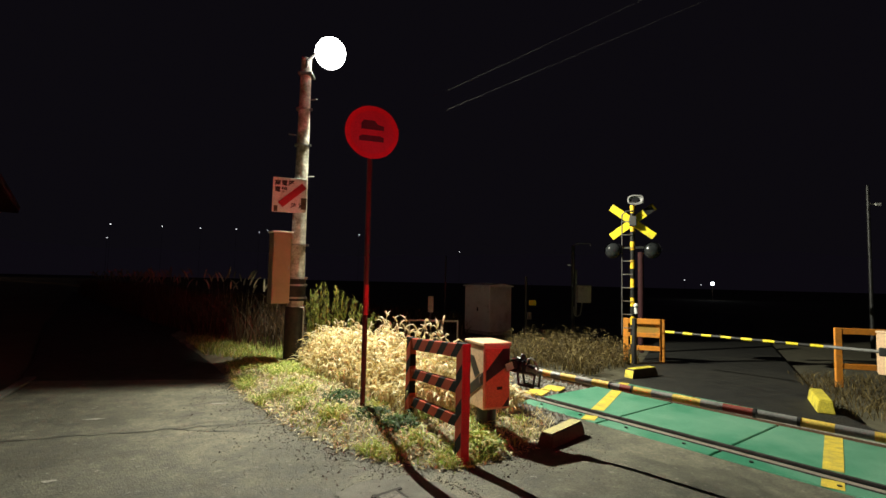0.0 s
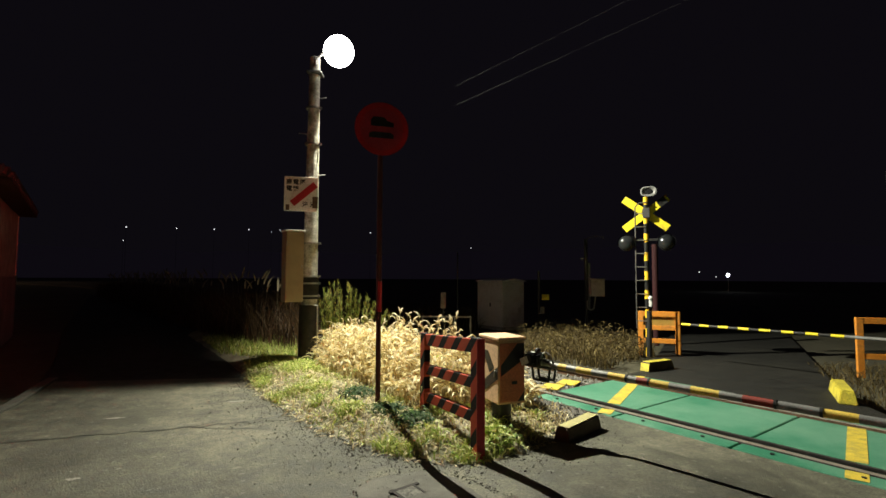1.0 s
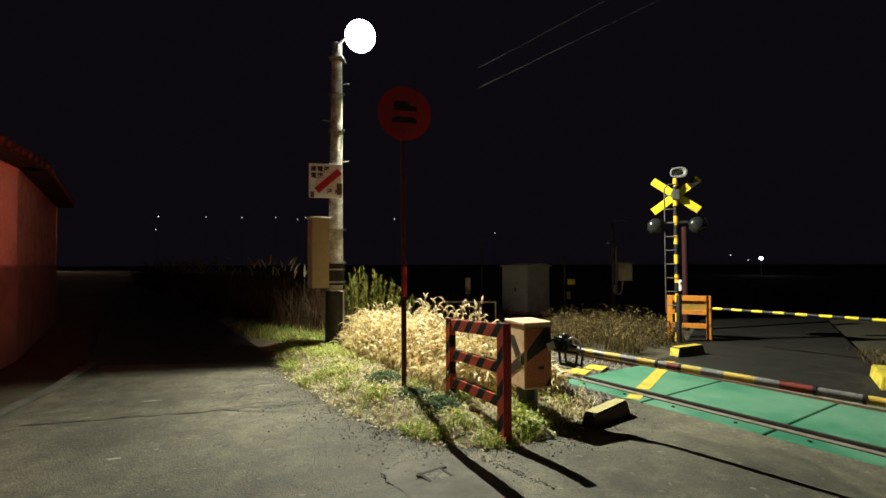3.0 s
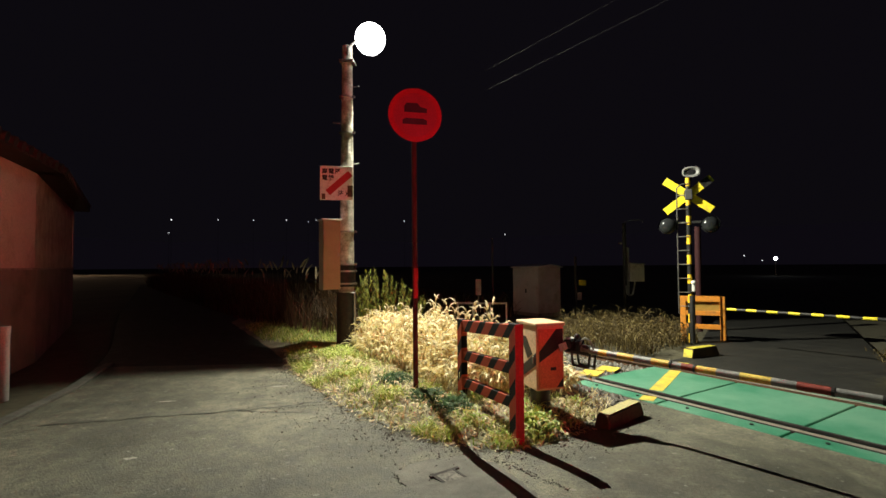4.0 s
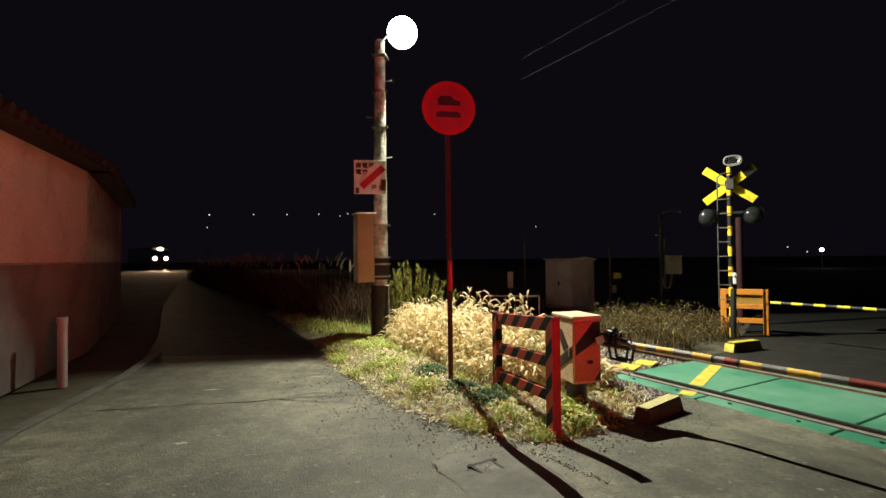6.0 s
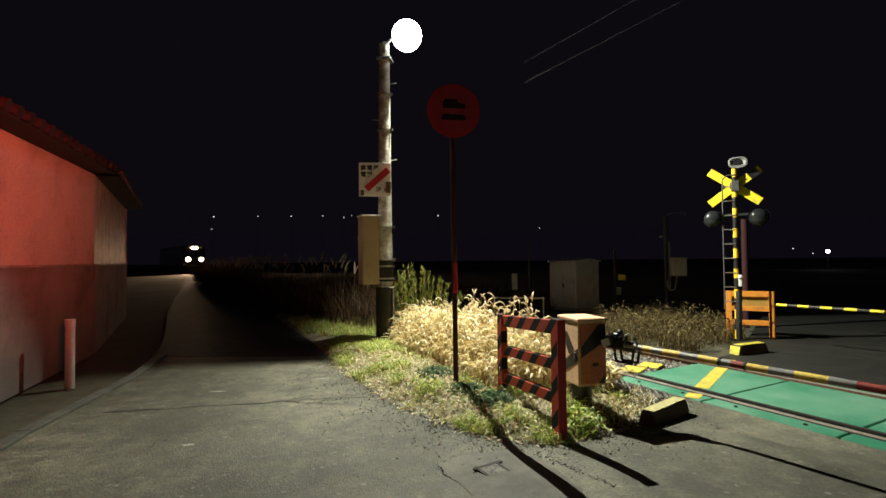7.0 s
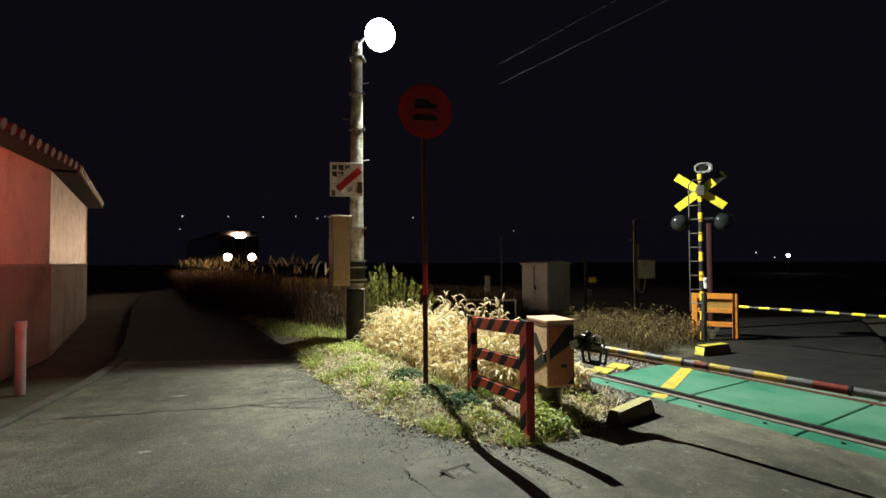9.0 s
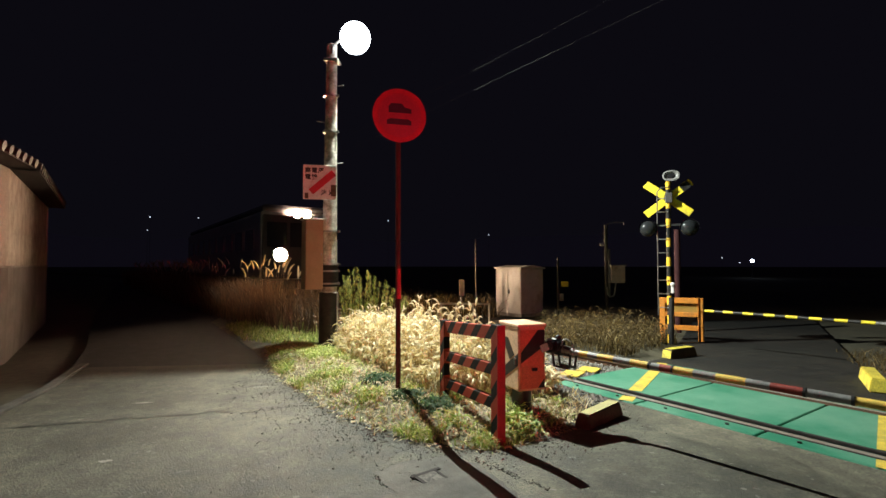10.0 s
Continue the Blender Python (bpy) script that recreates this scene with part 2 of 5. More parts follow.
LAMP_GLASS = surface("smoked_lamp_glass", (0.014, 0.016, 0.017), (0.024, 0.026, 0.028), 0.13, 0, 5, 60, 0.0)


# ---- building helpers ----
def thing(name, m, label, category, group="", kind=""):
    ob = new(name)
    ob.empty_display_size = 0.2
    ob.matrix_world = m
    return tagged(ob, label, category, group, kind)


def mesh_of(name, bm, material, smooth=False):
    me = bpy.data.meshes.new(name)
    bm.normal_update()
    if smooth:
        for e in bm.edges:
            e.smooth = len(e.link_faces) != 2 or e.calc_face_angle(0) < 0.7
    bm.to_mesh(me)
    bm.free()
    me.materials.append(material)
    if smooth:
        me.shade_smooth()
    return me


def part(name, bm, material, parent, label="", smooth=False):
    ob = new(name, mesh_of(name, bm, material, smooth))
    ob.parent = parent
    return tagged(ob, label)


def solo(name, bm, material, label, category, kind="", group="", smooth=False):
    return tagged(new(name, mesh_of(name, bm, material, smooth)), label, category, group, kind)


def box(size, at=(0, 0, 0), rot=None, bevel=0.0, bm=None):
    bm = bm or bmesh.new()
    m = Matrix.Translation(at) @ (rot.to_4x4() if rot else Matrix.Identity(4)) @ Matrix.Diagonal((*size, 1))
    made = bmesh.ops.create_cube(bm, size=1, matrix=m)["verts"]
    if bevel:
        edges = {e for v in made for e in v.link_edges}
        bmesh.ops.bevel(bm, geom=list(edges), offset=bevel, segments=2, affect="EDGES", profile=0.5)
    return bm


def tube(a, b, r1, r2=None, seg=14, bm=None, caps=True):
    bm = bm or bmesh.new()
    a, b = Vector(a), Vector(b)
    m = Matrix.Translation((a + b) / 2) @ (b - a).to_track_quat("Z", "Y").to_matrix().to_4x4()
    bmesh.ops.create_cone(bm, cap_ends=caps, segments=seg, radius1=r1, radius2=r1 if r2 is None else r2, depth=(b - a).length, matrix=m)
    return bm


def pipe(points, r, seg=8, bm=None):
    bm = bm or bmesh.new()
    for a, b in zip(points, points[1:]):
        tube(a, b, r, seg=seg, bm=bm)
    return bm


def ball(at, r, stretch=(1, 1, 1), seg=16, bm=None):
    bm = bm or bmesh.new()
    bmesh.ops.create_uvsphere(bm, u_segments=seg, v_segments=seg // 2, radius=r, matrix=Matrix.Translation(at) @ Matrix.Diagonal((*stretch, 1)))
    return bm


def prism(points, depth, bm=None):
    """A flat outline in x, z pushed along y by depth."""
    bm = bm or bmesh.new()
    f = [bm.verts.new((x, 0, z)) for x, z in points]
    k = [bm.verts.new((x, depth, z)) for x, z in points]
    n = len(points)
    bm.faces.new(f), bm.faces.new(k[::-1])
    for i in range(n):
        bm.faces.new((f[i], k[i], k[(i + 1) % n], f[(i + 1) % n]))
    bmesh.ops.recalc_face_normals(bm, faces=bm.faces)
    return bm


def raw(name, verts, faces, material, label, category, kind, smooth=False):
    me = bpy.data.meshes.new(name)
    me.from_pydata(verts, [], faces)
    me.materials.append(material)
    if smooth:
        me.shade_smooth()
    return tagged(new(name, me), label, category, "", kind)


# ---- the plan: the track runs along U, N points across it ----
U, N = Vector((-0.58, 0.8146, 0)), Vector((0.8146, 0.58, 0))
YAW = math.degrees(math.atan2(0.58, 0.8146))
RAIL_NEAR, RAIL_FAR = 4.8, 6.36
MIDDLE = (RAIL_NEAR + RAIL_FAR) / 2


def track(s, n, z=0.0):
    """The place s along the track and n across it; past 28 m the track bends away."""
    n -= max(0.0, s - 28) ** 2 / 550
    return U * s + N * n + Vector((0, 0, z))


def inside(poly, x, y):
    """The distance from the outline, positive within it."""
    best, odd = 1e9, False
    for (x0, y0), (x1, y1) in zip(poly, poly[1:] + poly[:1]):
        dx, dy = x1 - x0, y1 - y0
        k = min(1, max(0, ((x - x0) * dx + (y - y0) * dy) / (dx * dx + dy * dy)))
        best = min(best, math.hypot(x - x0 - k * dx, y - y0 - k * dy))
        if (y0 > y) != (y1 > y) and x < (x1 - x0) * (y - y0) / (y1 - y0) + x0:
            odd = not odd
    return best if odd else -best


VERGE = [(-2.75, 6.75), (-2.3, 6.0), (-1.72, 5.2), (-1.25, 4.58), (-0.78, 4.1), (-0.25, 3.78), (0.21, 3.68), (0.71, 3.92), (1.0, 4.3),
         (1.35, 4.85), (1.45, 5.5), (0.6, 6.6), (-12.0, 24.5), (-22.0, 38.0), (-26.0, 36.5), (-8.0, 14.6), (-4.2, 9.0)]


def verge_height(x, y):
    d = inside(VERGE, x, y)
    return -0.02 + max(-0.05, min(0.1, d * 0.22)) + 0.02 * noise.noise((x * 2.5, y * 2.5, 0)) * (d > 0.1)


# ---- ground ----
def ease(f):
    f = min(1.0, max(0.0, f))
    return f * f * (3 - 2 * f)


def road_z(x, y):
    """The asphalt swells gently from the verge towards the middle of the road and falls again to the deck."""
    p = Vector((x, y, 0))
    return 0.1 * ease((3.1 - p.dot(U)) / 1.2) * ease((4.3 - p.dot(N)) / 1.0)


def build_ground():
    bm = bmesh.new()
    bmesh.ops.create_grid(bm, x_segments=40, y_segments=40, size=900, matrix=Matrix.Translation((0, 0, -0.09)))
    solo("ground", bm, FIELD, "dark flat field earth reaching the far hills", "ground", "structure")
    # asphalt on the near side of the track, with the road that goes on between house and verge
    outline = [(-4.28, 2.9), (-4.54, 3.57), (-4.82, 4.39), (-5.24, 5.78), (-5.85, 6.9), (-2.35, 7.3), (0, 6.4)]
    a = track(4.35, 4.5)
    b = track(-14, 4.5)
    outline += [(a.x, a.y), (b.x, b.y), (-1, -11), (-4.2, -10)]
    bm = bmesh.new()
    face = bm.faces.new([bm.verts.new((x, y, 0)) for x, y in outline])
    bmesh.ops.triangulate(bm, faces=[face])
    for way, cuts in ((U, [1.7 + 0.1 * k for k in range(16)]), (N, [3.2 + 0.1 * k for k in range(13)])):
        for c in cuts:
            bmesh.ops.bisect_plane(bm, geom=bm.verts[:] + bm.edges[:] + bm.faces[:], plane_co=way * c, plane_no=way)
    for v in bm.verts:
        v.co.z = road_z(v.co.x, v.co.y)
    for f in bm.faces:
        f.smooth = True
    solo("road", bm, ASPHALT, "worn grey asphalt road with cracks and patches", "road", "structure")
    # the road past the lamp's cutoff, shade in its colour
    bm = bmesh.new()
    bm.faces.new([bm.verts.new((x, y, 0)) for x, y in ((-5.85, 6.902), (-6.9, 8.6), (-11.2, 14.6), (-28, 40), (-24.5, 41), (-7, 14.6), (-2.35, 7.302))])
    solo("road_ahead", bm, ASPHALT_UNLIT, "asphalt road going on past the house, darkened as unlit", "road", "structure")
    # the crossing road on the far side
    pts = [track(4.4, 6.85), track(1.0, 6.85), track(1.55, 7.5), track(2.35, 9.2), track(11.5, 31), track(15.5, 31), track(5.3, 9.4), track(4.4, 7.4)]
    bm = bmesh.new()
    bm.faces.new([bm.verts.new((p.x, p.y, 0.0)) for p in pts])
    solo("road_far", bm, ASPHALT_UNLIT, "asphalt road leading away past the crossing, darkened as unlit", "road", "structure")
    # raised verge
    verts, faces, index = [], [], {}
    step = 0.11
    for i in range(-60, 18):
        for j in range(30, 150):
            x, y = i * step, j * step
            if inside(VERGE, x, y) > -0.25:
                index[i, j] = len(verts)
                verts.append((x, y, verge_height(x, y)))
    for i, j in index:
        q = [(i, j), (i + 1, j), (i + 1, j + 1), (i, j + 1)]
        if all(k in index for k in q):
            faces.append([index[k] for k in q])
    raw("verge", verts, faces, SOIL, "earth verge with straw and low grass beside the road", "verge", "structure", True)


def build_cracks():
    """A winding crack across the road, as a thin sunk line of tar."""
    rng = random.Random(4)
    # glints on the asphalt, drawn as thin pale patches
    marks = ((-3.57, 5.06, 0.24, 14), (-2.55, 5.78, 0.26, 14), (-2.85, 3.45, 0.12, 10))
    for x, y, l, turn in marks:
        bm = bmesh.new()
        edge = [(l / 2 * math.cos(k * 0.449) * rng.uniform(0.8, 1.1), 0.026 * math.sin(k * 0.449) * rng.uniform(0.3, 1.4), 0.0045) for k in range(14)]
        bm.faces.new([bm.verts.new(v) for v in edge])
        ob = solo("pale_glint", bm, PALE_GLINT, "pale patch painted where the road glints", "road marking", "structure")
        ob.matrix_world = pose(x, y, 0, 0, 0, turn)
    pts = [Vector((-4.3, 4.2, 0)), Vector((-3.4, 4.5, 0)), Vector((-2.58, 4.74, 0)), Vector((-2.0, 5.0, 0)), Vector((-1.75, 5.15, 0))]
    bm = bmesh.new()
    for a, b in zip(pts, pts[1:]):
        last = None
        for k in range(9):
            p = a.lerp(b, k / 8) + Vector((0, rng.uniform(-0.035, 0.035), 0.004))
            w = rng.uniform(0.005, 0.015)
            pair = bm.verts.new(p - Vector((0, w, 0))), bm.verts.new(p + Vector((0, w, 0)))
            if last:
                bm.faces.new((last[0], pair[0], pair[1], last[1]))
            last = pair
    for (x0, y0), (x1, y1) in (((-2.58, 4.75), (-2.35, 5.02)), ((-2.35, 5.02), (-2.15, 5.06)), ((-2.0, 4.98), (-2.02, 5.22)), ((-2.58, 4.74), (-2.2, 4.68)), ((-2.2, 4.68), (-1.6, 4.72))):
        d = Vector((y0 - y1, x1 - x0, 0)).normalized() * 0.009
        a, b = Vector((x0, y0, 0.004)), Vector((x1, y1, 0.004))
        bm.faces.new([bm.verts.new(v) for v in (a - d, b - d * 0.4, b + d * 0.4, a + d)])
    solo("road_crack", bm, BLACK, "thin dark crack across the grey asphalt", "crack", "structure")
    # patch of newer asphalt with a small square cover
    bm = bmesh.new()
    edge = [(-0.69, 3.25), (-0.6, 3.42), (-0.4, 3.53), (-0.17, 3.6), (0.05, 3.42), (0.16, 3.12), (0.3, 2.7), (0.2, 2.3), (-0.1, 2.2), (-0.36, 2.55), (-0.48, 2.86), (-0.6, 3.05)]
    rim = []
    for (x0, y0), (x1, y1) in zip(edge, edge[1:] + edge[:1]):
        for k in range(5):
            x, y = x0 + (x1 - x0) * k / 5 + rng.uniform(-0.016, 0.016), y0 + (y1 - y0) * k / 5 + rng.uniform(-0.016, 0.016)
            rim.append((x, y))
    rings = [[bm.verts.new((-0.2 + (x + 0.2) * f, 2.95 + (y - 2.95) * f, road_z(-0.2 + (x + 0.2) * f, 2.95 + (y - 2.95) * f) + 0.0045)) for x, y in rim] for f in (1, 0.75, 0.5, 0.25)]
    for p, q in zip(rings, rings[1:]):
        for k in range(len(rim)):
            bm.faces.new((p[k], p[k - 1], q[k - 1], q[k]))
    bm.faces.new(rings[-1][::-1])
    bmesh.ops.recalc_face_normals(bm, faces=bm.faces)
    solo("asphalt_patch", bm, PATCH, "worn grey patch with a crumbling rim set in the asphalt", "patch", "structure")
    cover = thing("drain_cover", pose(-0.27, 3.12, road_z(-0.27, 3.12) + 0.007, 2, -1, 38), "small square iron drain cover sunk in an asphalt patch", "drain cover")
    bm = bmesh.new()
    for x, y, sx, sy in ((0.01, 0.085, 0.25, 0.026), (0, -0.085, 0.2, 0.018), (0.085, 0, 0.018, 0.16), (-0.085, 0.01, 0.026, 0.2)):
        box((sx, sy, 0.012), (x, y, 0.001), bm=bm)
    part("frame", bm, BLACK_SLEEVE, cover, "dark iron frame")
    part("plate", box((0.148, 0.148, 0.006), (0, 0, 0.003)), GRIT, cover, "worn grey plate")


# ---- track and crossing ----
def rail(n, s0, s1):
    profile = [(-0.06, -0.17), (0.06, -0.17), (0.06, -0.155), (0.012, -0.135), (0.012, -0.045), (0.034, -0.03), (0.034, 0.0), (-0.034, 0.0), (-0.034, -0.03), (-0.012, -0.045), (-0.012, -0.135), (-0.06, -0.155)]
    bm = bmesh.new()
    rings, s = [], s0
    while s <= s1:
        rings.append([bm.verts.new(track(s, n + x, z + 0.008)) for x, z in profile])
        s += 2.0
    for p, q in zip(rings, rings[1:]):
        for i in range(12):
            f = bm.faces.new((p[i], p[(i + 1) % 12], q[(i + 1) % 12], q[i]))
            f.material_index = 1 if i == 6 else 0
    bmesh.ops.recalc_face_normals(bm, faces=bm.faces)
    return bm


def build_track():
    line = thing("railway_track", pose(0, 0, 0), "single railway track with rusty rails on ballast", "railway track", "", "structure")
    for n in (RAIL_NEAR, RAIL_FAR):
        ob = part("rail", rail(n, -20, 210), RUST, line, "rusty steel rail with a polished head")
        ob.data.materials.append(RAIL_TOP)
    bm = box((2.3, 0.22, 0.14), (0, 0, -0.2), bevel=0.01)
    me = mesh_of("sleeper", bm, SLEEPER)
    s = 4.7
    while s < 46:
        ob = new("sleeper", me)
        ob.parent = line
        ob.matrix_local = Matrix.Translation(track(s, MIDDLE, 0.0)) @ pose(0, 0, 0, 0, 0, YAW)
        s += 0.62
    # stones
    rng = np.random.default_rng(3)
    base = np.array([(1, 0, 0), (-1, 0, 0), (0, 1, 0), (0, -1, 0), (0, 0, 1), (0, 0, -1)], float)
    tri = [(0, 2, 4), (2, 1, 4), (1, 3, 4), (3, 0, 4), (2, 0, 5), (1, 2, 5), (3, 1, 5), (0, 3, 5)]
    verts, faces = [], []
    for k in range(9000):
        s = 4.3 + 22 * rng.random() ** 2.2
        n = rng.uniform(3.75, 7.6)
        if min(abs(n - RAIL_NEAR), abs(n - RAIL_FAR)) < 0.07:
            continue
        lift = -0.11 if 4.4 < n < 7.0 else -0.13 - 0.08 * max(0, n - 7)
        p = track(s, n, lift + rng.uniform(0, 0.05))
        v = base * rng.uniform(0.018, 0.042, 3) + rng.uniform(-0.01, 0.01, (6, 3))
        a = rng.uniform(0, 6.28)
        c, d = math.cos(a), math.sin(a)
        o = len(verts)
        verts += [(p.x + c * x - d * y, p.y + d * x + c * y, p.z + z) for x, y, z in v]
        faces += [tuple(o + i for i in f) for f in tri]
    for k in range(1300):
        s, n = rng.uniform(3.25, 4.6), rng.uniform(3.72, 4.42)
        p = track(s, n)
        p.z = max(-0.01, verge_height(p.x, p.y)) + rng.uniform(0.0, 0.03)
        v = base * rng.uniform(0.014, 0.034, 3) + rng.uniform(-0.008, 0.008, (6, 3))
        o = len(verts)
        verts += [(p.x + x, p.y + y, p.z + z) for x, y, z in v]
        faces += [tuple(o + i for i in f) for f in tri]
    raw("ballast", verts, faces, BALLAST, "loose grey crushed stone ballast along the rails", "ballast", "stuff")
    bm = bmesh.new()
    for s in range(-20, 200, 4):
        bm.faces.new([bm.verts.new(track(a, n, z)) for a, n, z in ((s, 3.6, -0.1), (s, 7.9, -0.1), (s + 4, 7.9, -0.1), (s + 4, 3.6, -0.1))])
    solo("trackbed", bm, BALLAST, "grey brown trackbed of packed stone", "trackbed", "structure")


def along(s, n, z=0.0, extra=0.0):
    return Matrix.Translation(track(s, n, z)) @ pose(0, 0, 0, 0, 0, YAW + extra)


def build_crossing():
    deck = thing("crossing_deck", pose(0, 0, 0), "green rubber crossing deck panels between and beside the rails", "crossing deck", "", "structure")
    joints = (4.25, 3.06, 1.83, 0.6, -0.63, -1.86, -3.1)
    for a, b in zip(joints, joints[1:]):
        for n0, n1 in ((4.51, 4.73), (4.985, 6.22), (6.42, 6.84)):
            ob = part("panel", box((n1 - n0, a - b - 0.022, 0.12), (0, 0, 0), bevel=0.012), GREEN, deck)
            ob.matrix_local = along((a + b) / 2, (n0 + n1) / 2, -0.052)
    # black strips that darken the flangeways
    for n, w in ((4.91, 0.135), (6.272, 0.095)):
        ob = part("flangeway_strip", box((w, 7.3, 0.05)), BLACK_SLEEVE, deck, "black strip darkening the gap beside the rail")
        ob.matrix_local = along(0.6, n, -0.1)
    # black lines along the panel edges beside the near rail
    for n in (4.966, 4.748):
        ob = part("edge_strip", box((0.034, 7.3, 0.03), bevel=0.004), BLACK_SLEEVE, deck, "black strip along the panel edge")
        ob.matrix_local = along(0.6, n, -0.006)
    # bolts
    me = None
    for a, b in zip(joints, joints[1:]):
        for s in (a - 0.3, b + 0.3):
            for n in (4.62,):
                if me is None:
                    me = mesh_of("bolt", tube((0, 0, 0), (0, 0, 0.012), 0.018, seg=8), BLACK)
                ob = new("bolt", me)
                ob.parent = deck
                ob.matrix_local = along(s, n, 0.008)
    # yellow edge lines
    for (x0, y0), (x1, y1) in (((1.82, 5.19), (2.95, 7.0)), ((3.0, 3.2), (4.75, 5.2))):
        a, b = Vector((x0, y0, 0)), Vector((x1, y1, 0))
        d = (b - a).normalized()
        side = Vector((-d.y, d.x, 0)) * 0.075
        bm = bmesh.new()
        for n0, n1 in ((4.51, 4.735), (4.985, 6.22), (6.42, 6.84)):
            ka, kb = [(n - a.dot(N)) / d.dot(N) for n in (n0 + 0.012, n1 - 0.012)]
            p, q = a + d * ka, a + d * kb
            bm.faces.new([bm.verts.new(v + Vector((0, 0, 0.0115))) for v in (p - side, q - side, q + side, p + side)])
        solo("yellow_line", bm, YELLOW_LINE, "worn yellow edge line painted over the green deck", "road marking", "structure")
    # yellow guard plates past the deck
    for s, n in ((4.62, 5.3), (4.66, 5.72), (4.5, 4.7)):
        ob = solo("warning_plate", box((0.34, 0.28, 0.02), bevel=0.004), YELLOW_LINE, "yellow painted plate lying between the rails", "plate", "", "plates between the rails")
        ob.matrix_world = along(s, n, -0.045, 12) @ pose(0, 0, 0, 0, 0, 10)


def curb_block(p, q, width, height, label, material, end_cap=False):
    p, q = Vector((*p, 0)), Vector((*q, 0))
    d = q - p
    length = d.length
    m = Matrix.Translation((p + q) / 2) @ pose(0, 0, 0, 0, 0, math.degrees(math.atan2(d.y, d.x)))
    ob = thing("kerb_block", m, label, "kerb block", "yellow kerb blocks at the crossing")
    w, l = width / 2, length / 2
    bm = bmesh.new()
    lo = [bm.verts.new(v) for v in ((-l, -w, 0), (l, -w, 0), (l, w, 0), (-l, w, 0))]
    hi = [bm.verts.new(v) for v in ((-l + 0.03, -w * 0.72, height), (l - 0.03, -w * 0.72, height), (l - 0.03, w * 0.72, height), (-l + 0.03, w * 0.72, height))]
    for i in range(4):
        bm.faces.new((lo[i], lo[(i + 1) % 4], hi[(i + 1) % 4], hi[i]))
    bm.faces.new(hi)
    bm.faces.new(lo[::-1])
    bmesh.ops.bevel(bm, geom=list(bm.edges), offset=0.012, segments=2, affect="EDGES")
    part("block", bm, material, ob)
    if end_cap:
        part("painted_end", box((0.006, width * 0.8, height * 0.86), (-length / 2 + 0.004, 0, height * 0.46), Matrix.Rotation(math.atan2(0.03, height), 3, "Y")), YELLOW_BLOCK, ob, "yellow painted end")
    part("painted_top", box((length - 0.09, width * 0.66, 0.005), (0, 0, height + 0.003)), YELLOW_BLOCK if end_cap or material is YELLOW_BLOCK else FADED_YELLOW, ob, "worn yellow paint")
    return ob


FADED_YELLOW = surface("faded_yellow", (0.42, 0.38, 0.16), (0.56, 0.51, 0.24), 0.8, 0, 6, 60, 0.4, (0.16, 0.13, 0.08), 6, 0.6)
OLD_SHADED_BLOCK = surface("old_shaded_block", (0.07, 0.05, 0.035), (0.13, 0.09, 0.06), 0.9, 0, 6, 60, 0.6)
YELLOW_BLOCK = surface("yellow_block", (0.6, 0.5, 0.05), (0.75, 0.63, 0.06), 0.7, 0, 6, 60, 0.4, (0.09, 0.06, 0.035), 3.5, 0.6)


